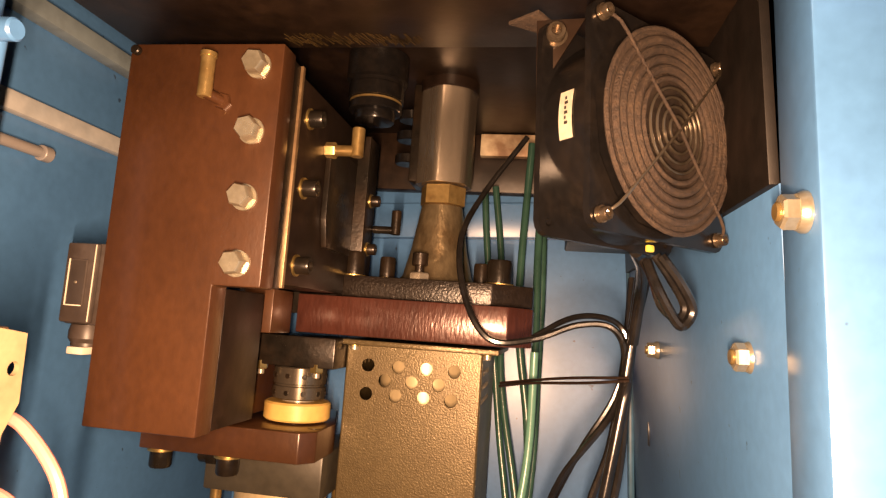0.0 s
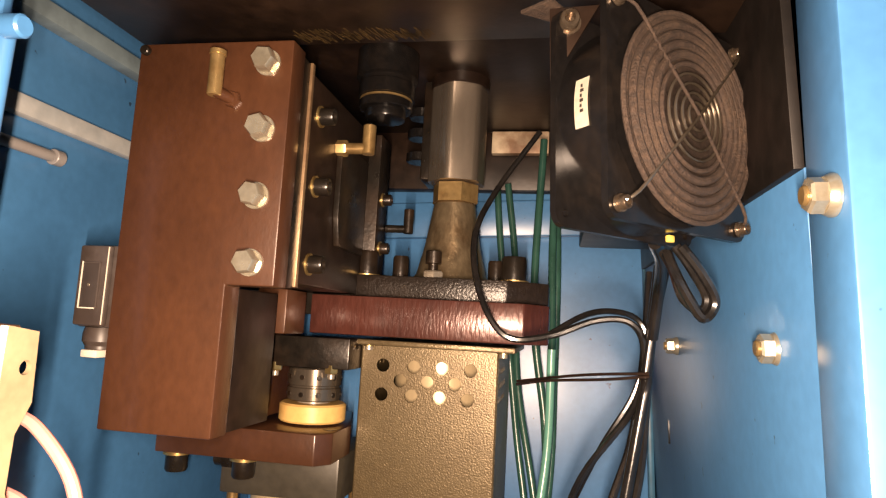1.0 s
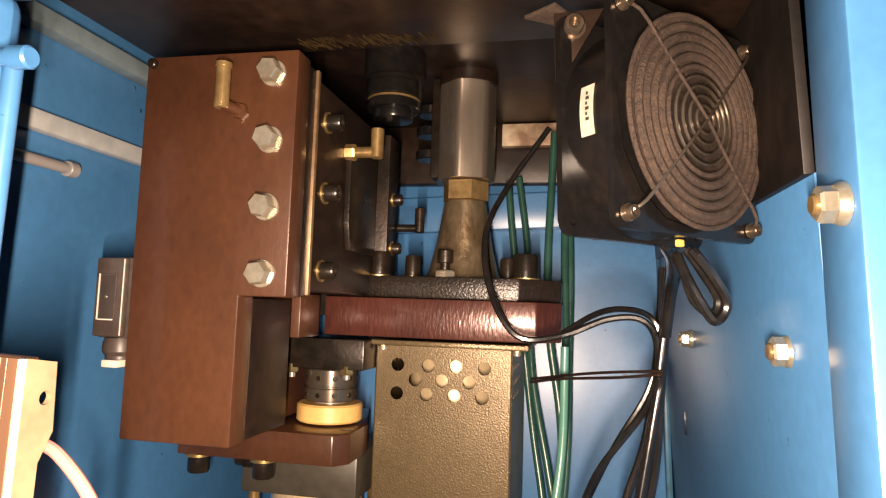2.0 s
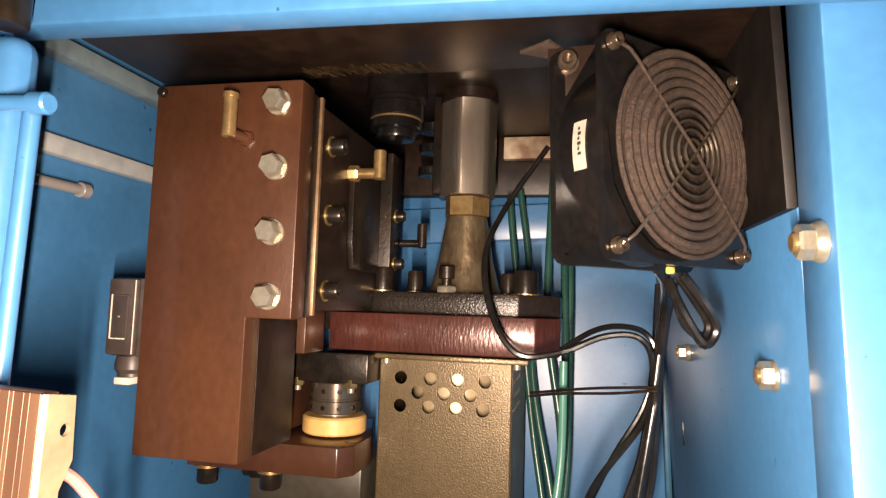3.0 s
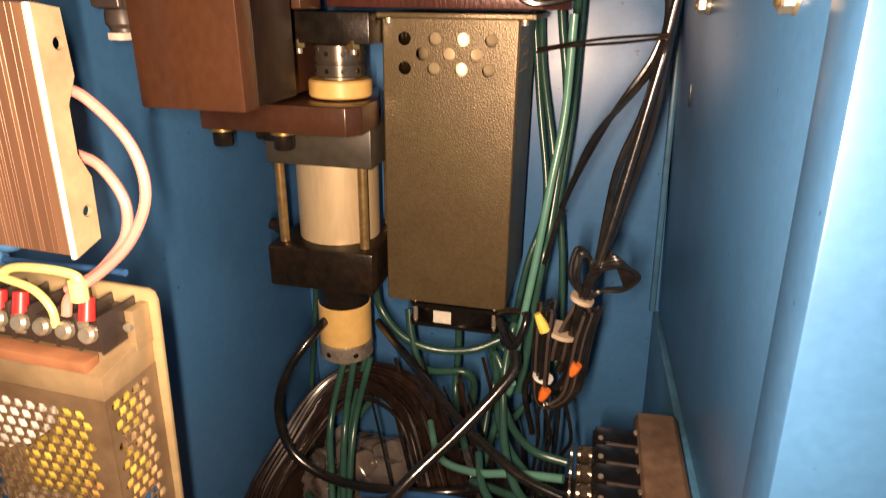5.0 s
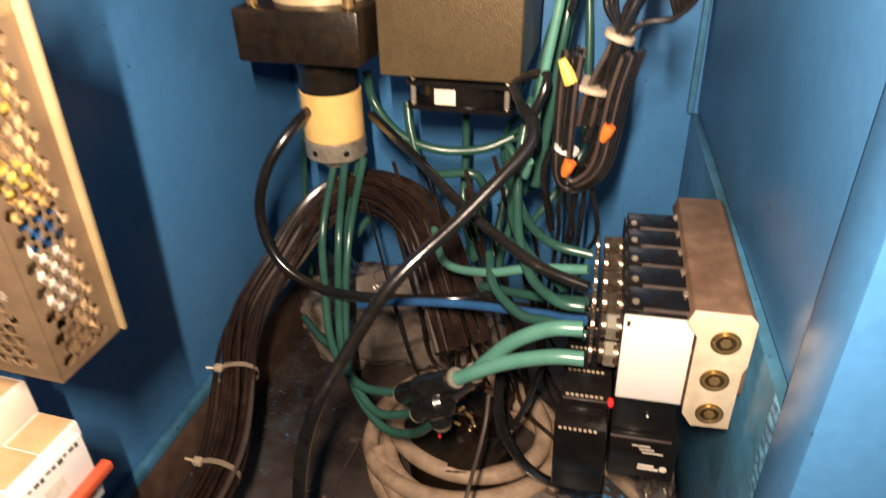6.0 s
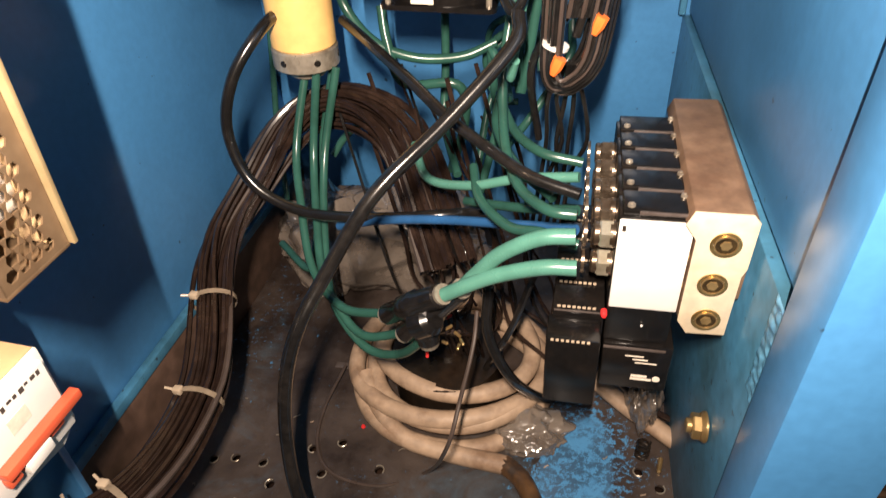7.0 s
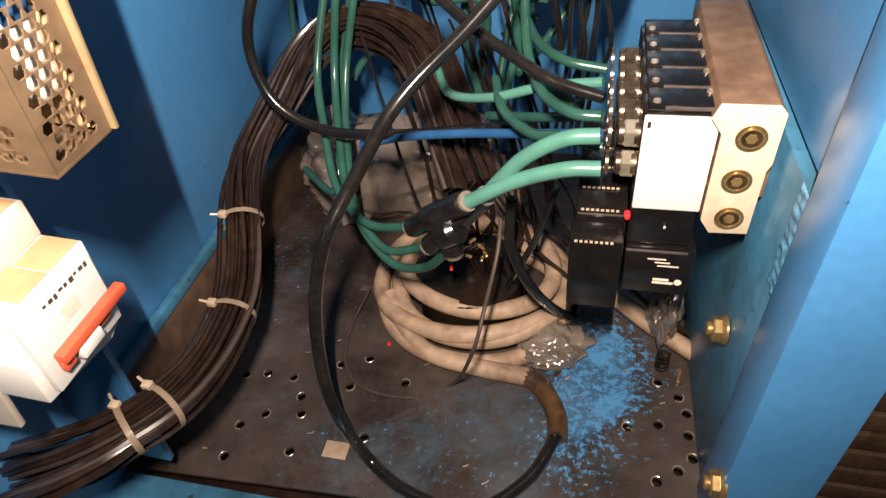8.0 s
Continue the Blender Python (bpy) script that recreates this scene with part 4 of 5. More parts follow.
def lattice_sheet(w, h, pitch, r, margin=0.003):
    holes = []
    rows = int((h - 2 * margin) / (pitch * 0.866))
    for j in range(rows):
        n = int((w - 2 * margin) / pitch) - (j % 2)
        for i in range(n):
            holes.append((margin + pitch * (i + 0.6 + 0.5 * (j % 2)), margin + pitch * 0.866 * (j + 0.6), r))
    return sheet_with_holes([(0, 0), (w, 0), (w, h), (0, h)], holes, 0.0008, 6)


PALE_GILT = material("pale_passivated_sheet", (0.40, 0.30, 0.165), 0.4, 0.3, 0.1, 150, second=(0.32, 0.235, 0.125), blotch=20)
COVER = material("brown_passivated_cover", (0.2, 0.135, 0.08), 0.38, 0.4, 0.15, 120, second=(0.15, 0.095, 0.055), blotch=20)


def power_supply():
    t = thing("power_supply", "passivated steel power supply with perforated cover and screw terminals", "power supply", at=Matrix.Translation((0.006, -0.003, -0.001)) @ LEFT)
    x0, x1, yf, yb, z0, z1 = -0.225, -0.1135, 0.331, 0.3665, 0.363, 0.5445
    zc = 0.512
    part("base_plate", prism([(x0, z0), (x1 + 0.0025, z0), (x1 + 0.005, z1 - 0.010), (x1 + 0.0035, z1 - 0.006), (x1 + 0.0005, z1 - 0.0045), (x0, z1 - 0.0045)], "y", yb, yb + 0.0022, 0.0004), PALE_GILT, t, "pale yellow passivated base plate")
    f = lattice_sheet(x1 - x0, zc - z0 - 0.012, 0.0066, 0.0030)
    bmesh.ops.transform(f, matrix=Matrix(((1, 0, 0, x0), (0, 0, -1, yf), (0, 1, 0, z0 + 0.001), (0, 0, 0, 1))), verts=f.verts)
    cover = part("perforated_cover", f, COVER, t, "perforated passivated steel cover")
    s = lattice_sheet(yb - yf - 0.001, zc - z0 - 0.012, 0.0066, 0.0030, 0.002)
    bmesh.ops.transform(s, matrix=Matrix(((0, 0, 1, x1), (1, 0, 0, yf + 0.0005), (0, 1, 0, z0 + 0.001), (0, 0, 0, 1))), verts=s.verts)
    part("perforated_side", s, COVER, t)
    part("cover_hood", prism([(yf, zc - 0.011), (yb - 0.001, zc - 0.011), (yb - 0.001, zc + 0.012), (yb - 0.006, zc + 0.006), (yf, zc + 0.001)], "x", x0, x1 + 0.0004, 0.0006), GILT, t, "folded hood under the terminals")
    part("bottom_sheet", box(x0, x1, yf, yb, z0 - 0.001, z0 + 0.001, 0.0003), COVER, t)
    part("circuit_board", box(x0 + 0.003, x1 - 0.003, yb - 0.006, yb - 0.004, z0 + 0.004, zc - 0.012, 0), material("tan_board", (0.5, 0.36, 0.2), 0.45, 0, 0.35, 70, second=(0.22, 0.14, 0.085), blotch=60), t)
    for (xa, xb, za, zb, d), m, nm in (((-0.150, -0.122, 0.468, 0.486, 0.022), YELLOW, "transformer"), ((-0.158, -0.146, 0.425, 0.470, 0.018), YELLOW, "capacitor"),
                                     ((-0.175, -0.160, 0.430, 0.455, 0.022), YELLOW, "capacitor"), ((-0.146, -0.120, 0.440, 0.448, 0.018), YELLOW, "tape"),
                                     ((-0.205, -0.180, 0.455, 0.495, 0.024), OFFWHITE, "filter_choke"), ((-0.148, -0.120, 0.385, 0.425, 0.016), OFFWHITE, "heat_sink"),
                                     ((-0.20, -0.155, 0.37, 0.41, 0.02), CAST, "heat_sink"), ((-0.196, -0.165, 0.462, 0.482, 0.026), WHITE, "capacitor"), ((-0.146, -0.118, 0.430, 0.437, 0.020), CREAM, "tape"), ((-0.166, -0.152, 0.488, 0.497, 0.022), WHITE, "capacitor"), ((-0.126, -0.118, 0.415, 0.428, 0.015), BLUE_TUBE, "varistor")):
        part(nm, box(xa, xb, yb - 0.006 - d, yb - 0.006, za, zb, 0.002), m, t)
    tb = part("terminal_block", box(x0, -0.1175, yf + 0.010, yb - 0.003, 0.519, 0.533, 0.0008), TERMINAL, t, "black screw terminal block")
    for k in range(8):
        x = -0.1235 - 0.0118 * k
        part("terminal_wall", box(x + 0.0055, x + 0.0068, yf + 0.008, yb - 0.004, 0.5195, 0.538, 0.0004), TERMINAL, tb)
        part("terminal_screw", lathe([(0, 0.0042), (0.0025, 0.0042), (0.004, 0.003), (0.004, 0)], (x, yf + 0.0096, 0.5285), (0, -1, 0.35), 16), ZINC, tb)
    part("terminal_shelf", box(x0, -0.121, yf + 0.0005, yf + 0.0095, 0.5135, 0.5188, 0.0006), material("brown_fibre", (0.28, 0.12, 0.06), 0.5), t, "brown fibre strip")
    part("corner_bracket", prism([(-0.1170, 0.511), (x1 + 0.001, 0.513), (x1 + 0.001, 0.534), (-0.1170, 0.534)], "y", yb - 0.012, yb - 0.0005, 0.0005), GILT, t)
    part("mount_screw", lathe([(0, 0.0022), (0.002, 0.002), (0.0025, 0)], (-0.1148, yb - 0.0122, 0.5265), (0, -1, 0), 18), ZINC, t)


power_supply()


def heat_sink_unit():
    t = thing("heat_sink_unit", "brown anodised ribbed heat sink module with pale end flange", "heat sink", at=Matrix.Translation((-0.002, 0, 0)) @ LEFT)
    x0, x1, yf, z0, z1 = -0.205, -0.1065, 0.328, 0.570, 0.665
    part("core", box(x0, x1, yf + 0.0016, yf + 0.0065, z0, z1, 0.0006), TAN_ALU, t)
    rng = random.Random(12)
    x = x1 - 0.002
    while x > x0 + 0.004:
        w = rng.choice((0.0012, 0.0018, 0.0026, 0.0042))
        part("rib", box(x - w, x, yf + rng.uniform(0, 0.00025), yf + 0.0032, z0 + 0.0004, z1 - 0.0004, 0.0001, 1), rng.choice((TAN_ALU, TAN_ALU, TAN_ALU, UMBER_ALU, SAND_ALU)), t)
        x -= w + rng.choice((0.0001, 0.0001, 0.0003))
    prof = [(yf - 0.0004, z0), (yf + 0.013, z0 + 0.004), (yf + 0.0135, z0 + 0.030), (yf + 0.0085, z0 + 0.040), (yf + 0.0085, z1 - 0.036),
            (yf + 0.0135, z1 - 0.026), (yf + 0.012, z1 - 0.002), (yf - 0.0004, z1)]
    sh = sheet_with_holes(prof, [(yf + 0.0085, z0 + 0.017, 0.0025), (yf + 0.0085, z1 - 0.014, 0.0025)], 0.002, 16)
    bmesh.ops.transform(sh, matrix=Matrix(((0, 0, 1, x1 + 0.0022), (1, 0, 0, 0), (0, 1, 0, 0), (0, 0, 0, 1))), verts=sh.verts)
    part("end_flange", sh, PALE, t, "pale flange with mounting holes")
    part("edge_strip", box(x1 + 0.0004, x1 + 0.0024, yf - 0.0022, yf - 0.0006, z0, z1, 0.0004), OFFWHITE, t, "bright bare front edge")
    part("mount", box(x0, -0.150, yf + 0.0066, 0.3703, z0 + 0.01, z1 - 0.01, 0.001), TAN_ALU, t)


heat_sink_unit()


HANDLE = material("orange_red_handle", (0.62, 0.10, 0.045), 0.4, 0, 0.12, 80)


def breaker():
    t = thing("circuit_breaker", "white plastic circuit breaker with a red handle bar", "breaker", at=Matrix.Translation((-0.004, -0.004, -0.006)) @ LEFT)
    sx = 0.017
    part("body", prism([(0.303, 0.243), (0.352, 0.236), (0.3645, 0.244), (0.3645, 0.299), (0.318, 0.299), (0.318, 0.277), (0.303, 0.272)], "x", -0.25 + sx, -0.165 + sx, 0.001), WHITE, t)
    part("top_step", box(-0.245 + sx, -0.188 + sx, 0.325, 0.3645, 0.2995, 0.322, 0.001), OFFWHITE, t)
    part("nose", box(-0.1648 + sx, -0.160 + sx, 0.308, 0.360, 0.247, 0.296, 0.001), WHITE, t)
    part("handle_bar", box(-0.1598 + sx, -0.1535 + sx, 0.314, 0.3655, 0.2635, 0.2695, 0.0010), HANDLE, t, "orange-red handle bar")
    part("handle_grip", box(-0.1598 + sx, -0.156 + sx, 0.314, 0.322, 0.2570, 0.2633, 0.0008), HANDLE, t)
    part("handle_grip", box(-0.1598 + sx, -0.156 + sx, 0.342, 0.352, 0.2585, 0.2633, 0.0008), HANDLE, t)
    part("toggle", box(-0.1598 + sx, -0.1530 + sx, 0.3235, 0.3400, 0.2560, 0.2632, 0.0008), WHITE, t, "white toggle under the bar")
    part("top_panel", box(-0.232 + sx, -0.1665 + sx, 0.3195, 0.340, 0.2992, 0.2998, 0.0002), TAN_TOP, t, "tan top face")
    part("top_panel", box(-0.187 + sx, -0.1665 + sx, 0.3408, 0.3635, 0.2992, 0.2998, 0.0002), TAN_TOP, t, "tan top face")
    part("step_panel", box(-0.243 + sx, -0.190 + sx, 0.327, 0.3625, 0.3222, 0.3228, 0.0002), TAN_TOP, t, "tan top face")
    for k in range(9):
        part("print_bar", box(-0.1599 + sx, -0.15975 + sx, 0.3235 + 0.0038 * k, 0.3255 + 0.0038 * k + 0.0008 * (k % 2), 0.2925 - 0.0008 * (k % 3), 0.2940, 0), GREY, t)
    part("print_patch", box(-0.1599 + sx, -0.15975 + sx, 0.330, 0.342, 0.276, 0.285, 0), PAPER, t)


breaker()
whole("cable_trunk", prism([(-0.30, 0.21), (-0.207, 0.21), (-0.140, 0.50), (-0.30, 0.50)], "y", 0.298, 0.3015, 0.0006), OFFWHITE, "pale plastic cable trunk cover beside the power supply", "cable trunk")
whole("mounting_panel", box(-0.285, -0.196, 0.3705, 0.376, 0.03, 0.90, 0.001), BLUE, "blue steel mounting panel for the electrical devices", "panel", kind="structure", at=LEFT)


def junction_box():
    t = thing("junction_box", "light blue painted box with rounded corners and pipe", "box", at=LEFT)
    part("body", box(-0.28, -0.168, 0.352, 0.370, 0.55, 0.812, 0.009, 4), BLUE, t)
    part("pipe", rod((-0.160, 0.357, 0.60), (-0.160, 0.357, 0.778), 0.0038, 20), BLUE, t)
    part("cross_pipe", rod((-0.26, 0.350, 0.780), (-0.152, 0.350, 0.778), 0.0034, 20), BLUE, t)
    part("end_cap", lathe([(0, 0.0047), (0.008, 0.0047), (0.0090, 0.0038), (0.0090, 0)], (-0.153, 0.350, 0.778), (1, 0, 0), 24), BLUE, t)
    part("knob", rod((-0.172, 0.35, 0.8125), (-0.172, 0.35, 0.828), 0.009, 20), BLACKOX, t)


junction_box()


def wall_stub():
    t = thing("pipe_stub", "bare capped pipe stub on the side wall", "pipe")
    part("pipe", rod((-0.287, 0.470, 0.788), (-0.287, 0.545, 0.788), 0.0042, 16), PIPE_GREY, t)
    part("cap", rod((-0.287, 0.5455, 0.788), (-0.287, 0.554, 0.788), 0.0060, 16), PIPE_GREY, t)


wall_stub()


# ---- cables, tubes and hoses ----
WIRE_GREY = material("grey_wire", (0.055, 0.040, 0.034), 0.3, 0, 0.2, 80)
TAPE = material("oily_brown_tape", (0.10, 0.05, 0.02), 0.4, 0, 0.4, 60, 0.3, second=(0.03, 0.018, 0.012), blotch=40)


def cable(name, label, mat, r, pts):
    return whole(name, tube(pts, r, 12 if r > 0.003 else 8, 7), mat, label, "hose" if "hose" in name or "joint" in name else ("tube" if "tube" in name else "cable"))


cable("air_tube", "green plastic air tube hanging from the cylinder ring", GREEN, 0.0038,
      [(-0.157, 0.7, 0.304), (-0.169, 0.67, 0.236), (-0.156, 0.63, 0.201), (-0.135, 0.585, 0.165), (-0.097, 0.55, 0.155), (-0.05, 0.53, 0.172)])
cable("air_tube", "green plastic air tube hanging from the cylinder ring", GREEN, 0.0038,
      [(-0.143, 0.688, 0.304), (-0.153, 0.67, 0.231), (-0.139, 0.62, 0.19), (-0.12, 0.575, 0.162), (-0.082, 0.54, 0.137), (-0.036, 0.525, 0.158)])
cable("air_tube", "green plastic air tube hanging from the cylinder ring", GREEN, 0.0038,
      [(-0.127, 0.695, 0.304), (-0.142, 0.67, 0.231), (-0.133, 0.62, 0.184), (-0.112, 0.565, 0.151), (-0.077, 0.535, 0.127), (-0.043, 0.525, 0.133), (-0.015, 0.515, 0.167)])
cable("air_tube", "green plastic air tube hanging from the cylinder ring", GREEN, 0.004,
      [(-0.135, 0.712, 0.304), (-0.158, 0.69, 0.209), (-0.163, 0.66, 0.143), (-0.169, 0.64, 0.115), (-0.216, 0.68, 0.112)])
cable("air_tube", "pale green air tube from the valve to the tee", GREEN_LIGHT, 0.0052,
      [(0.09, 0.498, 0.26), (0.068, 0.498, 0.258), (0.036, 0.5, 0.245), (0.004, 0.502, 0.224)])
cable("air_tube", "pale green air tube from the valve to the tee", GREEN_LIGHT, 0.0052,
      [(0.088, 0.502, 0.281), (0.067, 0.502, 0.278), (0.043, 0.504, 0.262), (0.026, 0.507, 0.241), (0.013, 0.51, 0.222)])
cable("air_tube", "green plastic air tube rising from the valves", GREEN, 0.0038,
      [(0.088, 0.526, 0.28), (0.069, 0.53, 0.28), (0.048, 0.56, 0.277), (0.034, 0.6, 0.284), (0.028, 0.63, 0.305), (0.027, 0.65, 0.335), (0.034, 0.67, 0.372), (0.038, 0.67, 0.297), (0.056, 0.68, 0.429), (0.062, 0.7, 0.468), (0.075, 0.73, 0.598), (0.078, 0.76, 0.744), (0.084, 0.8, 0.857)])
cable("air_tube", "green plastic air tube", GREEN, 0.0038,
      [(0.09, 0.52, 0.261), (0.066, 0.525, 0.265), (0.042, 0.545, 0.254), (0.017, 0.58, 0.252), (0.006, 0.62, 0.255)])
cable("air_tube", "green plastic air tube", GREEN_LIGHT, 0.0038,
      [(0.088, 0.575, 0.278), (0.046, 0.585, 0.268), (0.006, 0.6, 0.25), (-0.035, 0.63, 0.236), (-0.058, 0.68, 0.239)])
cable("black_hose", "dark grey rubber hose from the valves", RUBBER, 0.0043,
      [(0.089, 0.55, 0.28), (0.055, 0.56, 0.286), (0.022, 0.58, 0.296), (-0.009, 0.6, 0.308), (-0.045, 0.63, 0.324), (-0.085, 0.67, 0.335), (-0.120, 0.71, 0.340)])
cable("air_tube", "green plastic air tube", GREEN, 0.0038,
      [(0.09, 0.6, 0.275), (0.06, 0.605, 0.279), (0.037, 0.63, 0.283), (0.022, 0.66, 0.298), (0.027, 0.68, 0.288), (0.01, 0.7, 0.319), (0.013, 0.7, 0.274)])
cable("air_tube", "green plastic air tube", GREEN, 0.0038,
      [(-0.001, 0.62, 0.222), (0.047, 0.58, 0.246), (0.088, 0.55, 0.267)])
cable("air_tube", "green plastic air tube rising behind the motor cover", GREEN, 0.004,
      [(0.083, 0.8, 0.827), (0.082, 0.78, 0.717), (0.078, 0.77, 0.62), (0.073, 0.75, 0.531), (0.056, 0.72, 0.414), (0.035, 0.7, 0.326), (0.016, 0.68, 0.273), (0.036, 0.62, 0.264), (0.071, 0.58, 0.256)])
cable("air_tube", "green plastic air tube rising behind the motor cover", GREEN, 0.0039,
      [(0.07, 0.8, 0.864), (0.059, 0.78, 0.688), (0.069, 0.77, 0.576), (0.069, 0.75, 0.497), (0.049, 0.74, 0.429), (0.035, 0.72, 0.339), (0.014, 0.7, 0.248), (-0.001, 0.68, 0.187)])
cable("air_tube", "green plastic air tube rising behind the motor cover", GREEN, 0.0038,
      [(0.029, 0.84, 0.827), (0.037, 0.84, 0.737), (0.04, 0.82, 0.616), (0.055, 0.8, 0.518), (0.07, 0.78, 0.414), (0.073, 0.76, 0.321), (0.072, 0.74, 0.298), (0.041, 0.72, 0.249), (0.016, 0.68, 0.23)])
cable("air_tube", "green plastic air tube rising behind the motor cover", GREEN, 0.0036,
      [(0.019, 0.82, 0.817), (0.023, 0.82, 0.748), (0.038, 0.82, 0.569), (0.05, 0.8, 0.456), (0.032, 0.78, 0.385), (0.014, 0.76, 0.286), (0, 0.74, 0.247), (-0.006, 0.7, 0.196)])
cable("air_tube", "shiny pale green air tube beside the motor cover", GREEN_LIGHT, 0.0034,
      [(0.077, 0.66, 0.65), (0.073, 0.66, 0.575), (0.064, 0.65, 0.516), (0.054, 0.64, 0.45), (0.043, 0.63, 0.386), (0.035, 0.62, 0.332), (0.039, 0.61, 0.346)])
cable("air_tube", "green plastic air tube", GREEN, 0.0045,
      [(-0.132, 0.74, 0.372), (-0.128, 0.74, 0.342), (-0.101, 0.73, 0.314), (-0.064, 0.73, 0.3), (-0.023, 0.74, 0.298), (0.007, 0.75, 0.308)])
cable("air_tube", "green plastic air tube", GREEN, 0.0045,
      [(-0.094, 0.74, 0.343), (-0.089, 0.73, 0.314), (-0.074, 0.72, 0.28), (-0.025, 0.72, 0.28), (-0.02, 0.73, 0.243), (-0.039, 0.74, 0.178)])
cable("air_tube", "green plastic air tube", GREEN, 0.004,
      [(-0.041, 0.76, 0.332), (-0.043, 0.76, 0.282), (-0.043, 0.74, 0.231), (-0.02, 0.68, 0.21)])
cable("air_tube", "thin dark green tube down the side wall", GREEN, 0.0035,
      [(-0.236, 0.83, 0.46), (-0.244, 0.83, 0.36), (-0.252, 0.82, 0.27), (-0.262, 0.81, 0.18), (-0.255, 0.78, 0.10)])
cable("air_tube", "green plastic air tube", GREEN, 0.004,
      [(-0.166, 0.74, 0.189), (-0.15, 0.75, 0.209), (-0.119, 0.76, 0.23)])
cable("air_tube", "blue plastic air tube to the valve", BLUE_TUBE, 0.0038,
      [(-0.114, 0.61, 0.194), (-0.068, 0.6, 0.211), (-0.012, 0.59, 0.223), (0.048, 0.565, 0.241), (0.088, 0.535, 0.262)])
cable("black_hose", "glossy black hose looping from the cylinder", RUBBER, 0.0049,
      [(-0.164, 0.7, 0.356), (-0.173, 0.66, 0.347), (-0.193, 0.635, 0.317), (-0.205, 0.625, 0.274), (-0.189, 0.615, 0.23), (-0.144, 0.61, 0.207), (-0.079, 0.605, 0.209), (-0.021, 0.61, 0.213), (0.015, 0.63, 0.207)])
cable("black_hose", "thick glossy black hose looping down to the floor", RUBBER, 0.0051,
      [(0.041, 0.61, 0.378), (0.039, 0.595, 0.362), (-0, 0.56, 0.324), (-0.043, 0.52, 0.289), (-0.075, 0.49, 0.241), (-0.091, 0.465, 0.212), (-0.102, 0.45, 0.172), (-0.105, 0.435, 0.125), (-0.095, 0.415, 0.082), (-0.081, 0.416, 0.009), (-0.04, 0.393, 0.008), (0.013, 0.385, 0.008), (0.054, 0.417, 0.009), (0.075, 0.462, 0.009)])
cable("thin_wire", "thin grey wire curling on the floor", WIRE_GREY, 0.0016,
      [(0.023, 0.52, 0.194), (0.023, 0.5, 0.179), (0.017, 0.475, 0.15), (0.009, 0.455, 0.117), (-0.025, 0.503, 0.004), (-0.064, 0.483, 0.003), (-0.11, 0.488, 0.003), (-0.135, 0.514, 0.003), (-0.143, 0.556, 0.004), (-0.137, 0.609, 0.01)])
cable("black_cable", "black cable hanging beside the motor cover", RUBBER, 0.0025,
      [(0.069, 0.66, 0.828), (0.036, 0.65, 0.78), (0.021, 0.62, 0.738), (0.026, 0.6, 0.694), (0.045, 0.595, 0.661), (0.076, 0.6, 0.661), (0.108, 0.61, 0.672), (0.132, 0.615, 0.671), (0.142, 0.62, 0.652), (0.134, 0.62, 0.612), (0.097, 0.62, 0.562), (0.074, 0.64, 0.5)])
cable("black_cable", "black cable hanging beside the motor cover", RUBBER, 0.0022,
      [(0.076, 0.605, 0.662), (0.101, 0.615, 0.676), (0.121, 0.62, 0.679), (0.139, 0.625, 0.673), (0.145, 0.625, 0.654), (0.134, 0.625, 0.619), (0.109, 0.63, 0.577), (0.078, 0.65, 0.507), (0.06, 0.66, 0.441)])
cable("black_cable", "glossy black cable hanging along the side wall", RUBBER, 0.004,
      [(0.154, 0.62, 0.712), (0.149, 0.62, 0.676), (0.139, 0.62, 0.612), (0.142, 0.615, 0.628), (0.125, 0.61, 0.548), (0.107, 0.6, 0.472), (0.095, 0.597, 0.438), (0.087, 0.6, 0.399), (0.066, 0.61, 0.372)])
cable("black_cable", "glossy black cable hanging along the side wall", RUBBER, 0.003,
      [(0.162, 0.64, 0.711), (0.15, 0.63, 0.665), (0.144, 0.63, 0.615), (0.137, 0.625, 0.562), (0.12, 0.615, 0.503), (0.1, 0.6, 0.444), (0.09, 0.6, 0.409), (0.079, 0.605, 0.365)])
cable("black_cable", "black cable hanging along the side wall", RUBBER, 0.003,
      [(0.153, 0.66, 0.711), (0.146, 0.65, 0.649), (0.134, 0.645, 0.583), (0.116, 0.64, 0.531), (0.105, 0.61, 0.463), (0.094, 0.603, 0.436), (0.08, 0.61, 0.387), (0.05, 0.62, 0.341), (0.055, 0.64, 0.272)])
cable("black_cable", "coiled black lead below the fan", RUBBER, 0.0028,
      [(0.147, 0.5, 0.71), (0.157, 0.5, 0.695), (0.164, 0.505, 0.681), (0.158, 0.505, 0.672), (0.151, 0.505, 0.682), (0.144, 0.505, 0.697), (0.141, 0.51, 0.708)])
cable("black_cable", "coiled black lead below the fan", RUBBER, 0.0028,
      [(0.145, 0.505, 0.711), (0.153, 0.505, 0.698), (0.161, 0.51, 0.684), (0.158, 0.51, 0.676), (0.149, 0.51, 0.683), (0.144, 0.51, 0.699), (0.14, 0.515, 0.709)])
cable("black_cable", "black lead running down from the fan", RUBBER, 0.004,
      [(0.138, 0.53, 0.716), (0.146, 0.56, 0.708), (0.15, 0.6, 0.692), (0.147, 0.615, 0.66)])
cable("cord", "dark cord tied across the cables", WIRE_DARK, 0.0011,
      [(0.05, 0.65, 0.623), (0.075, 0.63, 0.628), (0.115, 0.615, 0.631), (0.144, 0.612, 0.634)])
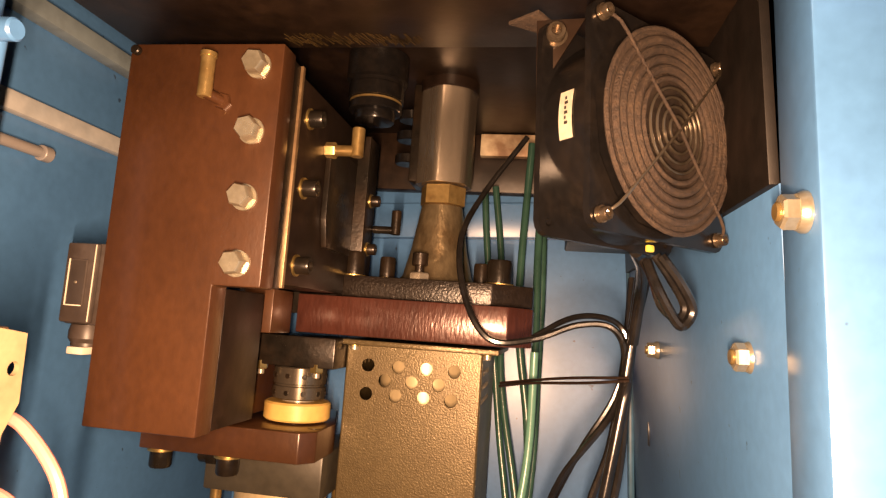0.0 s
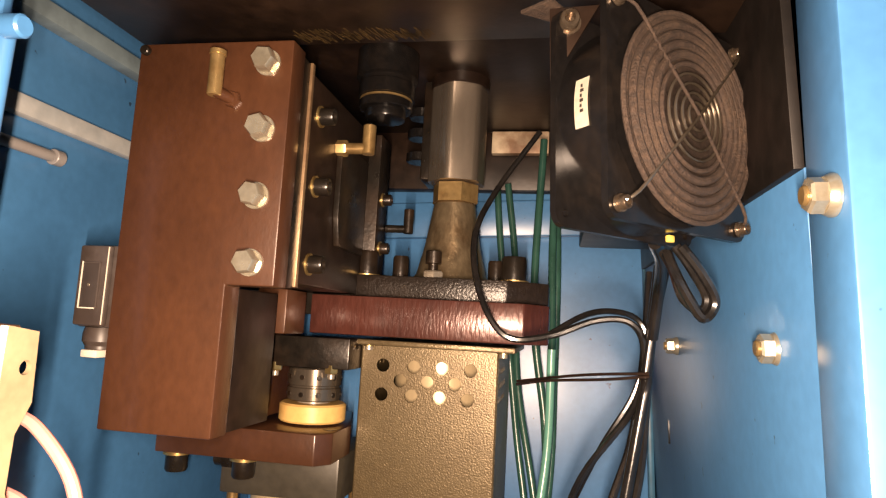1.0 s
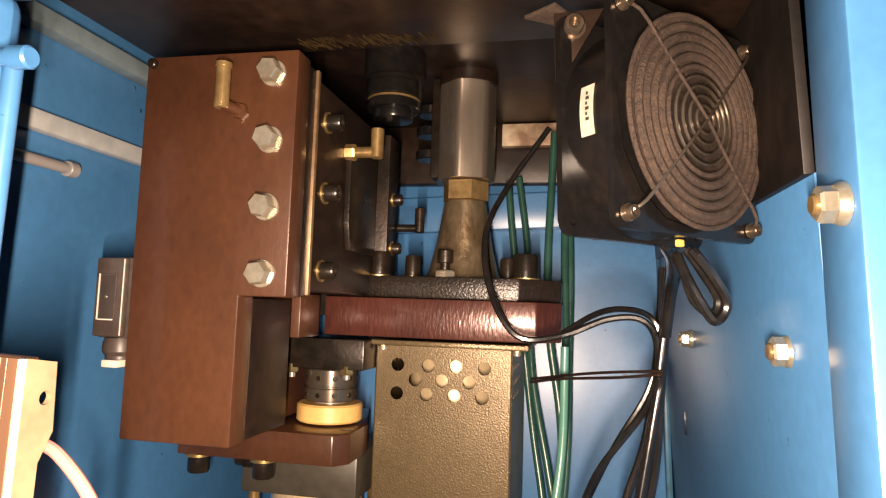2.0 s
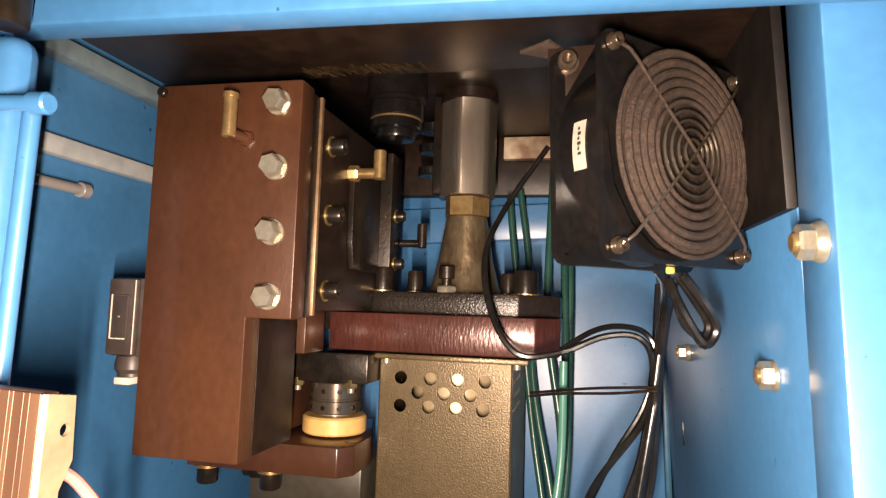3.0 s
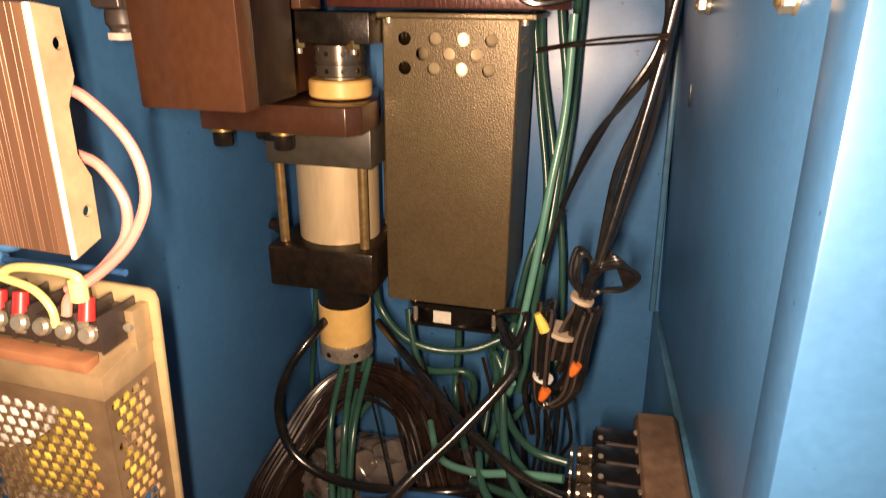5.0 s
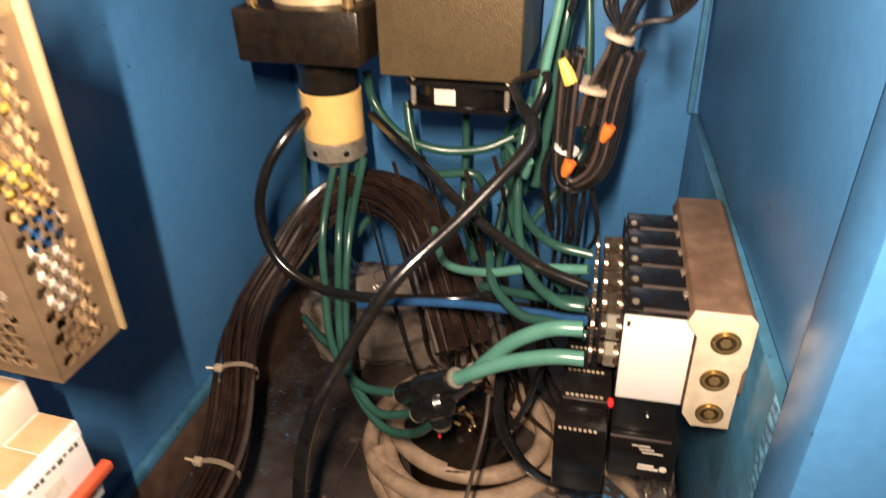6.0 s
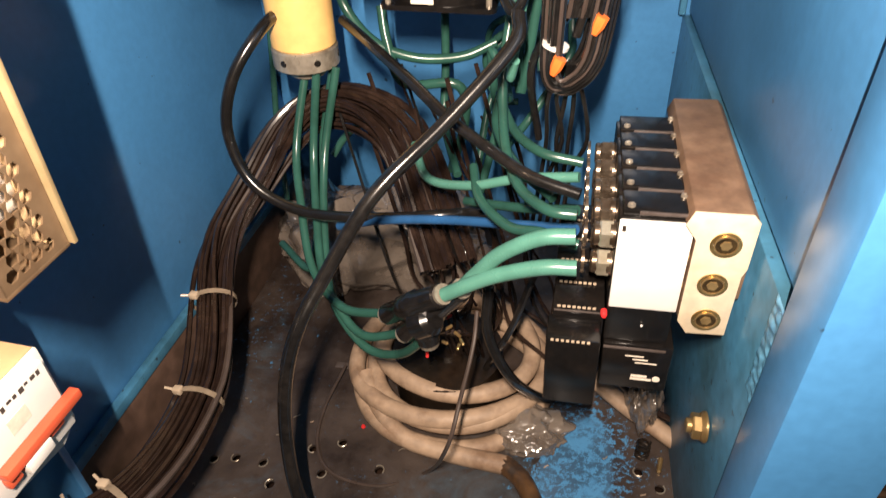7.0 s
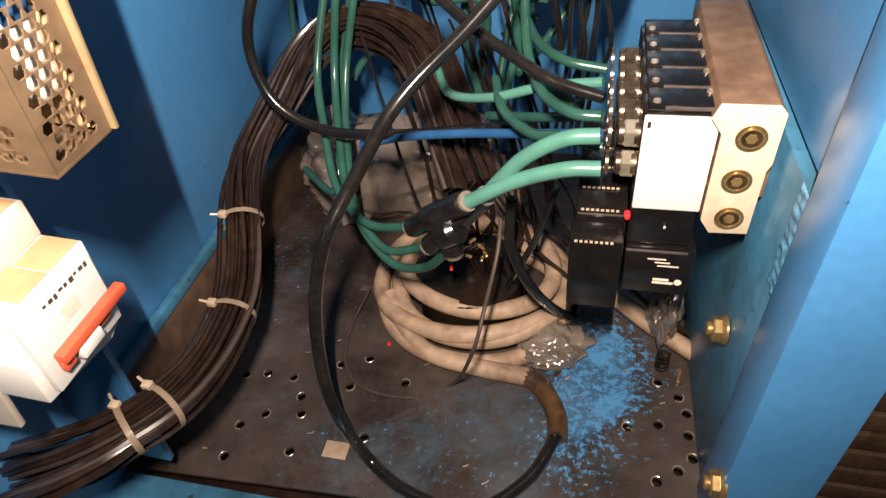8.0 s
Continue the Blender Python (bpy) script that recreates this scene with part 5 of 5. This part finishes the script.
cable("cord", "dark cord tied across the cables", WIRE_DARK, 0.0011,
      [(0.05, 0.655, 0.625), (0.099, 0.625, 0.633), (0.144, 0.612, 0.636)])
cable("black_cable", "black cable lying across the tubes", RUBBER, 0.0034,
      [(0.022, 0.64, 0.392), (0.037, 0.62, 0.375), (0.048, 0.63, 0.404), (0.019, 0.66, 0.385), (0.041, 0.64, 0.364)])
cable("beige_hose", "dusty beige hose crossing the floor under the valves", BEIGE, 0.0085,
      [(0.089, 0.639, 0.03), (0.115, 0.624, 0.02), (0.154, 0.595, 0.012), (0.203, 0.559, 0.01)])
cable("beige_hose", "dusty beige hose end taped to the black hose", BEIGE, 0.0088,
      [(-0.105, 0.585, 0.03), (-0.08, 0.551, 0.02), (-0.052, 0.53, 0.012), (-0.007, 0.522, 0.01), (0.045, 0.518, 0.009)])
cable("taped_joint", "oily brown taped hose joint on the floor", TAPE, 0.0088,
      [(0.043, 0.519, 0.009), (0.06, 0.506, 0.009), (0.073, 0.482, 0.009), (0.076, 0.46, 0.009)])
cable("dark_lead", "dark lead between the valves and the floor", RUBBER, 0.0045,
      [(0.027, 0.55, 0.192), (0.027, 0.545, 0.144), (0.049, 0.54, 0.098), (0.078, 0.595, 0.012), (0.085, 0.603, 0.03)])
cable("dark_lead", "dark lead between the valves and the floor", RUBBER, 0.003,
      [(0.06, 0.57, 0.191), (0.045, 0.57, 0.136), (0.031, 0.57, 0.101), (0.01, 0.6, 0.03)])
cable("thin_wire", "white-striped lead beside the side plate", WIRE_DARK, 0.003,
      [(0.128, 0.608, 0.05), (0.152, 0.6, 0.03), (0.178, 0.588, 0.02), (0.201, 0.581, 0.015)])


def wire_bundle(pts, n, spread, r, mat):
    """A loom of many thin wires laid side by side round one line."""
    t = thing("wire_loom", "thick loom of dark brown wires tied with nylon ties", "cable loom")
    line = curve_points(pts, 4)
    for k in range(n):
        rr = spread * math.sqrt((k + 0.5) / n)
        a0 = k * 2.39996
        out = []
        for i, c in enumerate(line):
            d = (line[min(i + 1, len(line) - 1)] - line[max(i - 1, 0)]).normalized()
            u = d.cross(Vector((0, 0, 1)))
            u = u.normalized() if u.length > 1e-3 else Vector((1, 0, 0))
            w = u.cross(d)
            s = i / len(line)
            a = a0 + 1.1 * math.sin(2.2 * s + k) * 0.5 + 1.3 * s
            loose = 1 + 0.85 * max(0, 0.42 - s) / 0.42 + 0.7 * max(0, s - 0.85) / 0.15
            wob = 1 + 0.22 * math.sin(9 * s + k * 1.7)
            out.append(c + (u * math.cos(a) + w * math.sin(a) * 0.9) * rr * loose * wob)
        part("wire", tube(out[::2] + [out[-1]], r * (0.85 + 0.3 * ((k * 7) % 5) / 5), 6, 2), mat if k % 9 else WIRE_GREY, t)
    for s in (0.575, 0.685, 0.82, 0.88):
        i = int(s * (len(line) - 1))
        c = line[i]
        d = (line[i + 1] - line[i - 1]).normalized()
        u = d.cross(Vector((0, 0, 1))).normalized()
        w = u.cross(d)
        q = spread * 1.17
        ring = [c + (u * math.cos(a) + w * math.sin(a) * 0.95) * q for a in [2 * math.pi * j / 20 for j in range(21)]]
        bm = bmesh.new()
        lo = [bm.verts.new(p - d * 0.0022) for p in ring]
        hi = [bm.verts.new(p + d * 0.0022) for p in ring]
        for j in range(20):
            bm.faces.new((lo[j], lo[j + 1], hi[j + 1], hi[j]))
        bmesh.ops.solidify(bm, geom=list(bm.faces), thickness=0.001)
        tie = part("cable_tie", bm, TIE, t, "natural nylon cable tie")
        p = c + (w * 0.75 + u * 0.65) * q
        part("tie_head", add(box(p.x - 0.0035, p.x + 0.0035, p.y - 0.003, p.y + 0.003, p.z - 0.0025, p.z + 0.003, 0.0008), tube([p, p + u * 0.010 + w * 0.003], 0.0011, 6)), TIE, tie)
    return t


BUNDLE = [(-0.022, 0.62, 0.148), (-0.048, 0.66, 0.193), (-0.076, 0.69, 0.242), (-0.117, 0.71, 0.26), (-0.157, 0.71, 0.26), (-0.189, 0.69, 0.238), (-0.21, 0.65, 0.205), (-0.225, 0.61, 0.18), (-0.222, 0.57, 0.161), (-0.204, 0.52, 0.142), (-0.192, 0.475, 0.126), (-0.189, 0.42, 0.122), (-0.191, 0.375, 0.13), (-0.207, 0.345, 0.133), (-0.237, 0.32, 0.128), (-0.297, 0.31, 0.1)]
wire_bundle(BUNDLE, 34, 0.0165, 0.0024, WIRE_DARK)


def tee():
    t = thing("tube_tee", "black plastic push-in tube connectors joined in a pair", "connector")
    for a, b in (((-0.05, 0.53, 0.172), (0.002, 0.503, 0.223)), ((-0.036, 0.525, 0.158), (0.014, 0.51, 0.223)), ((-0.013, 0.512, 0.165), (-0.016, 0.513, 0.19))):
        a, b = Vector(a), Vector(b)
        d = b - a
        h = d.length
        part("branch", lathe([(0, 0.0075), (0.002, 0.0088), (h * 0.32, 0.0088), (h * 0.36, 0.0105), (h * 0.6, 0.0105), (h * 0.64, 0.0088), (h - 0.002, 0.0088), (h, 0.007)], a, d, 20), RUBBER, t)
        for p, s in ((a, -1), (b, 1)):
            part("collet", lathe([(0, 0.0075), (0.0025, 0.0075), (0.0025, 0.005)], p, d * s, 16), STEEL, t)
    part("web", rod((-0.022, 0.511, 0.183), (-0.005, 0.506, 0.197), 0.012, 20, 0.004), RUBBER, t)


tee()


def hose_coil():
    t = thing("hose_coil", "coil of dusty beige hose lying on the floor", "hose coil")
    for k, (r, z, dx, dy) in enumerate(((0.088, 0.0095, 0.0, 0.0), (0.080, 0.0265, 0.006, 0.008), (0.091, 0.028, -0.004, 0.018), (0.070, 0.042, 0.004, 0.02))):
        n = 28
        pts = []
        for i in range(n + 1):
            a = 2 * math.pi * i / n + k
            pts.append((-0.022 + dx + r * math.cos(a) * (1.08 + 0.03 * math.sin(3 * a + k)), 0.607 + dy + r * math.sin(a) * 0.92, z + 0.003 * math.sin(2 * a + k * 2)))
        part("turn", tube(pts, 0.0088, 12, 2), BEIGE, t)
    whole("drum", lathe([(0, 0.052), (0.002, 0.055), (0.05, 0.055), (0.052, 0.05), (0.052, 0.018), (0.056, 0.018), (0.056, 0)], (-0.025, 0.612, 0.0), (0, 0, 1), 40), BLACKOX,
                 "black oily round block inside the hose coil", "block")


hose_coil()


def crumpled(name, centre, size, seed, label):
    """A crumpled clear plastic bag: a lumpy sheet with sharp creases."""
    bm = bmesh.new()
    bmesh.ops.create_icosphere(bm, subdivisions=5, radius=1.0)
    for v in bm.verts:
        p = v.co.copy()
        n1 = noise.noise(p * 1.1 + Vector((seed, 0, 0)))
        n2 = 1 - 2.2 * abs(noise.noise(p * 1.7 + Vector((0, seed, 0))))
        n3 = 1 - 2.2 * abs(noise.noise(p * 3.4 + Vector((0, 0, seed))))
        n4 = abs(noise.noise(p * 7.5 + Vector((seed, seed, 0))))
        k = 0.74 + 0.40 * n1 + 0.20 * n2 + 0.07 * n3 - 0.07 * n4
        v.co = Vector((p.x * size[0] * k, p.y * size[1] * k, max(-size[2] * 0.7, p.z * size[2] * k)))
    ob = whole(name, bm, FOIL, label, "bag", at=Matrix.Translation(centre))
    ob.data.set_sharp_from_angle(angle=radians(50))
    return ob


def film_material():
    """Thin clear plastic, a little dusty, over dark things."""
    m = material("crumpled_film", (0.30, 0.25, 0.21), 0.16, 0.0, 0.2, 30, 0.0, None, second=(0.14, 0.11, 0.09), blotch=14, spec=0.8, rough_var=0.06, coat=0.8)
    m.node_tree.nodes["Principled BSDF"].inputs["Transmission Weight"].default_value = 0.45
    return m


FOIL = film_material()
crumpled("plastic_bag", (-0.095, 0.775, 0.058), (0.105, 0.07, 0.082), 3.1, "crumpled grey plastic bag on the floor")
crumpled("plastic_bag", (-0.205, 0.775, 0.055), (0.07, 0.06, 0.078), 8.4, "crumpled shiny plastic bag beside the wire loom")
crumpled("plastic_bag", (0.062, 0.558, 0.012), (0.040, 0.026, 0.018), 5.7, "small crumpled clear plastic bag on the floor")
crumpled("plastic_bag", (0.163, 0.605, 0.035), (0.017, 0.04, 0.046), 2.2, "crumpled dark plastic film beside the side plate")


# ---- knotted leads with wire nuts beside the side wall ----
def lead_knot():
    t = thing("lead_knot", "knot of coiled black leads held by a grey tie", "cable loom")
    for k in range(6):
        a = 0.5 * k
        pts = [(0.095, 0.597, 0.440), (0.100 + 0.002 * k, 0.592 + 0.003 * k, 0.462), (0.118 + 0.003 * math.cos(a), 0.588 + 0.004 * k, 0.472 + 0.003 * math.sin(a)),
               (0.136 - 0.002 * k, 0.592 + 0.003 * k, 0.463 - 0.002 * k), (0.126, 0.595 + 0.003 * k, 0.450 - 0.001 * k), (0.108, 0.598, 0.446), (0.096, 0.600, 0.436 - 0.001 * k)]
        part("lead", tube(pts, 0.0019, 8, 6), RUBBER, t)
    for k in range(3):
        pts = [(0.096, 0.598, 0.440), (0.091 - 0.003 * k, 0.596, 0.458), (0.093 - 0.002 * k, 0.598 + 0.004 * k, 0.474 + 0.002 * k), (0.100, 0.602, 0.470), (0.101, 0.602, 0.450), (0.097, 0.600, 0.438)]
        part("lead", tube(pts, 0.0019, 8, 6), RUBBER, t)
    part("tie", lathe([(-0.0018, 0.0085), (-0.0018, 0.0097), (0.0018, 0.0097), (0.0018, 0.0085)], (0.095, 0.599, 0.438), (0.35, 0, 1), 20), TIE, t, "grey nylon tie")


lead_knot()


def hanging_loops():
    t = thing("lead_coil", "hanging coil of striped black leads with wire nuts", "cable loom")
    for k in range(20):
        w, h = 0.0085 + 0.0009 * (k % 14), 0.028 + 0.0014 * (k % 14)
        dx, dy = 0.003 * math.sin(k * 2.1), 0.0015 * k - 0.014
        pts = []
        for i in range(13):
            s = i / 12
            a = math.pi * (1.0 + s)
            pts.append((0.071 + dx + w * math.cos(a) + (0.018 if s > 0.5 else 0.010) * abs(2 * s - 1) ** 2, 0.606 + dy, 0.368 + (h * math.sin(a) if 0.12 < s < 0.88 else 0) + 0.07 * max(0, abs(2 * s - 1) - 0.62) * 2.2))
        part("lead", tube(pts, 0.0014, 7, 3), RUBBER if k % 4 else WIRE_GREY, t)
    for k in range(9):
        x = 0.076 + 0.0022 * k
        pts = [(0.092, 0.600, 0.436), (x + 0.006, 0.597 + 0.002 * (k % 4), 0.415), (x, 0.598 + 0.0025 * (k % 4), 0.398), (x - 0.003, 0.602, 0.378)]
        part("lead", tube(pts, 0.0017, 7, 4), RUBBER if k % 4 else WIRE_GREY, t)
    for k in range(5):
        x = 0.062 + 0.006 * k
        pts = [(0.070 + 0.002 * k, 0.61, 0.345), (x, 0.615 + 0.003 * k, 0.315), (x + 0.006 * math.sin(k * 2), 0.625, 0.28), (x - 0.004, 0.63 + 0.004 * k, 0.24), (x - 0.01, 0.63, 0.19)]
        part("lead", tube(pts, 0.0018, 7, 4), RUBBER, t)
    part("wire_nut", lathe([(0, 0.0028), (0.008, 0.0042), (0.016, 0.005), (0.0165, 0.003)], (0.0605, 0.592, 0.425), (0.45, 0, -1), 10), YELLOW, t, "yellow wire nut")
    for p in ((0.070, 0.590, 0.356), (0.094, 0.592, 0.382)):
        part("wire_nut", lathe([(0, 0.0045), (0.006, 0.0042), (0.012, 0.0022), (0.0125, 0.001)], p, (-0.4, 0, -1), 10), ORANGE, t, "orange wire nut")
    part("tie", lathe([(-0.0018, 0.013), (-0.0018, 0.0142), (0.0018, 0.0142), (0.0018, 0.013)], (0.080, 0.604, 0.405), (0.25, 0, 1), 20), TIE, t, "grey nylon tie")
    part("tie", lathe([(-0.0012, 0.008), (-0.0012, 0.009), (0.0012, 0.009), (0.0012, 0.008)], (0.066, 0.602, 0.36), (0.25, 0, 1), 16), WHITE, t)


hanging_loops()


# ---- wires of the electrical devices ----
def device_wires():
    for label, mat, r, pts in (
            ("pink insulated wire looping down to the terminals", PINK, 0.0022, [(-0.108, 0.345, 0.634), (-0.093, 0.343, 0.629), (-0.078, 0.343, 0.612), (-0.0755, 0.343, 0.592), (-0.087, 0.343, 0.572), (-0.104, 0.342, 0.557), (-0.122, 0.340, 0.545), (-0.125, 0.338, 0.536)]),
            ("pink insulated wire looping down to the terminals", PINK, 0.0022, [(-0.110, 0.347, 0.607), (-0.097, 0.346, 0.602), (-0.088, 0.345, 0.588), (-0.091, 0.345, 0.573), (-0.102, 0.345, 0.561), (-0.112, 0.344, 0.553), (-0.126, 0.343, 0.546)]),
            ("yellow jumper wire on the terminals", STRAW, 0.0020, [(-0.1155, 0.338, 0.545), (-0.1135, 0.338, 0.554), (-0.120, 0.338, 0.557), (-0.136, 0.338, 0.558), (-0.15, 0.340, 0.556), (-0.158, 0.340, 0.552)]),
            ("yellow jumper wire on the terminals", STRAW, 0.0018, [(-0.130, 0.336, 0.531), (-0.130, 0.336, 0.540), (-0.138, 0.337, 0.548), (-0.154, 0.338, 0.552)]),
            ("blue wire behind the terminals", BLUE_TUBE, 0.0016, [(-0.102, 0.352, 0.552), (-0.118, 0.354, 0.552), (-0.138, 0.354, 0.552), (-0.17, 0.354, 0.553)])):
        whole("device_wire", tube(pts, r, 10, 6), mat, label, "wire")
    for x in (-0.1165, -0.152, -0.164):
        t = thing("crimp_lug", "red insulated crimp lug on a screw terminal", "crimp lug", group="crimp lugs on the terminals")
        part("sleeve", lathe([(0, 0.0036), (0.010, 0.0032), (0.0105, 0.002)], (x, 0.3395, 0.5335), (0, 0.35, 1), 14), RED, t)
        part("tongue", box(x - 0.0028, x + 0.0028, 0.3365, 0.3378, 0.525, 0.534, 0.0004), ZINC, t)
    whole("yellow_sleeve", lathe([(0, 0.0038), (0.009, 0.0038), (0.0095, 0.002)], (-0.1155, 0.338, 0.5445), (0.1, 0, 1), 14), STRAW, "yellow cable marker sleeve on the jumper", "sleeve")


device_wires()


# ---- loose wires and bits behind the tubes and on the floor ----
def loose_wires():
    t = thing("loose_wires", "tangle of dark brown leads falling to the floor", "cable loom")
    rng = random.Random(4)
    for k in range(22):
        x = -0.09 + 0.006 * k + rng.uniform(-0.008, 0.008)
        y = 0.70 + rng.uniform(-0.03, 0.06)
        pts = [(x - 0.03, y, 0.26 + rng.uniform(-0.02, 0.05)), (x - 0.01 + rng.uniform(-0.01, 0.01), y - 0.01, 0.21), (x + 0.012, y - 0.03 + rng.uniform(-0.02, 0.02), 0.14),
               (x + 0.03 + rng.uniform(-0.02, 0.02), y - 0.04, 0.075), (x + 0.045 + rng.uniform(-0.03, 0.03), y - 0.06, 0.045)]
        part("lead", tube(pts, rng.choice((0.0014, 0.0018, 0.0022)), 6, 5), WIRE_DARK if k % 5 else RUBBER, t)
    for k in range(3):
        a = 2.0 * k
        ring = [(0.02 + 0.026 * math.cos(s), 0.78 + 0.012 * math.sin(s + a), 0.27 + 0.028 * math.sin(s) + 0.012 * k) for s in [2 * math.pi * i / 14 for i in range(12)]]
        whole("air_tube", tube(ring, 0.0034, 9, 4), GREEN, "green air tube curled behind the motor cover", "tube")


loose_wires()


def terminal_bits():
    t = thing("wire_terminals", "bundle of bare brass wire terminals above the hose coil", "terminals")
    rng = random.Random(9)
    for k in range(9):
        p = Vector((-0.012 + rng.uniform(-0.018, 0.022), 0.545 + rng.uniform(-0.012, 0.012), 0.145 + rng.uniform(-0.014, 0.016)))
        d = Vector((rng.uniform(-1, 1), rng.uniform(-0.4, 0.4), rng.uniform(-0.6, 0.9))).normalized()
        part("pin", rod(p, p + d * 0.007, 0.0014, 8), (BRASS, YZINC, BRASS, RED, YELLOW)[k % 5], t)
    for k in range(7):
        p = (-0.012 + 0.005 * (k - 3), 0.545, 0.145)
        part("lead", tube([p, (p[0] - 0.01, 0.56, 0.125), (p[0] + 0.005, 0.585, 0.10), (p[0] + 0.01, 0.60, 0.058)], 0.0018, 6, 4), WIRE_DARK, t)


terminal_bits()


def floor_bits():
    spring = [(0.163 + 0.0055 * math.cos(a * 1.2), 0.548 + 0.0055 * math.sin(a * 1.2), 0.006 + 0.0011 * a) for a in range(22)]
    whole("coil_spring", tube(spring, 0.0011, 6, 3), BLACKOX, "small black coil spring on the floor", "spring")
    whole("brass_pin", rod((0.181, 0.552, 0.0022), (0.178, 0.537, 0.0022), 0.002, 10), BRASS, "small brass pin on the floor", "pin")
    whole("paper_scrap", box(-0.124, -0.102, 0.414, 0.430, 0.0004, 0.0010, 0.0002), CREAM_LEDGE, "brown scrap of paper on the floor", "scrap")
    whole("plastic_strip", box(-0.152, -0.122, 0.612, 0.620, 0.0004, 0.0016, 0.0004), GREY, "grey plastic strip on the floor", "strip")
    whole("red_bead", lathe([(0, 0), (0.0006, 0.0018), (0.002, 0.0024), (0.0036, 0.0016), (0.004, 0)], (-0.098, 0.5425, 0), (0, 0, 1), 12), RED, "tiny red bead on the floor", "bead")
    rng = random.Random(2)
    for k in range(26):
        x, y = rng.uniform(-0.25, 0.18), rng.uniform(0.40, 0.56)
        s = rng.uniform(0.0015, 0.004)
        whole("metal_chip", tube([(x, y, 0.0007), (x + s, y + s * rng.uniform(-0.6, 0.9), 0.0012), (x + 1.6 * s, y + s * rng.uniform(-1, 1.4), 0.0008)], 0.0006, 5, 3), STEEL if k % 2 else CREAM_LEDGE,
              "tiny metal chip lying on the oily floor", "chip", group="chips on the floor")


floor_bits()


def wall_details():
    weld = bmesh.new()
    rows = []
    for k in range(45):
        row = []
        for q in range(9):
            edge = 0 if q in (0, 8) or k in (0, 44) else 1
            h = edge * (0.0007 + 0.0011 * noise.noise(Vector((q * 0.55, k * 0.33, 1.7))) + 0.0004 * math.sin(k * 1.3 + q * 0.4))
            row.append(weld.verts.new((0.1903 - max(0.0, 0.9 * h), 0.4410 + 0.0023 * q + 0.0012 * noise.noise(Vector((q * 0.2, k * 0.4, 5.0))), 0.216 + 0.0016 * k)))
        rows.append(row)
    for r0, r1 in zip(rows, rows[1:]):
        for q in range(8):
            weld.faces.new((r0[q], r0[q + 1], r1[q + 1], r1[q]))
    whole("weld_bead", weld, material("scuffed_blue_weld", (0.10, 0.31, 0.50), 0.4, 0, 0.3, 260, 0.4, second=(0.05, 0.2, 0.38), blotch=90), "painted weld bead on the end of the side plate", "weld", kind="structure")
    whole("post_mark", box(0.1847, 0.1867, 0.791, 0.797, 0.560, 0.582, 0.0003), BLACKOX, "small black smear on the side wall", "mark", kind="structure")
    whole("edge_trim", box(0.1780, 0.1850, 0.888, 0.8990, 0.288, 0.74, 0.002), BLUE_DIRTY, "dark steel corner strip between the walls", "trim", kind="structure")


wall_details()


def neighbour_panel():
    """A slatted panel that stands outside the cabinet, past the corner post."""
    t = thing("slatted_panel", "dusty brown slatted panel standing beside the cabinet", "panel", at=Matrix.Translation((0.42, 0.82, -0.9)))
    part("back_board", box(0, 0.42, 0.012, 0.03, 0, 1.25, 0.002), DARK, t)
    for k in range(22):
        part("slat", box(0.004, 0.416, 0, 0.0118, 0.02 + 0.055 * k, 0.062 + 0.055 * k, 0.002), CAST_BROWN, t)


neighbour_panel()
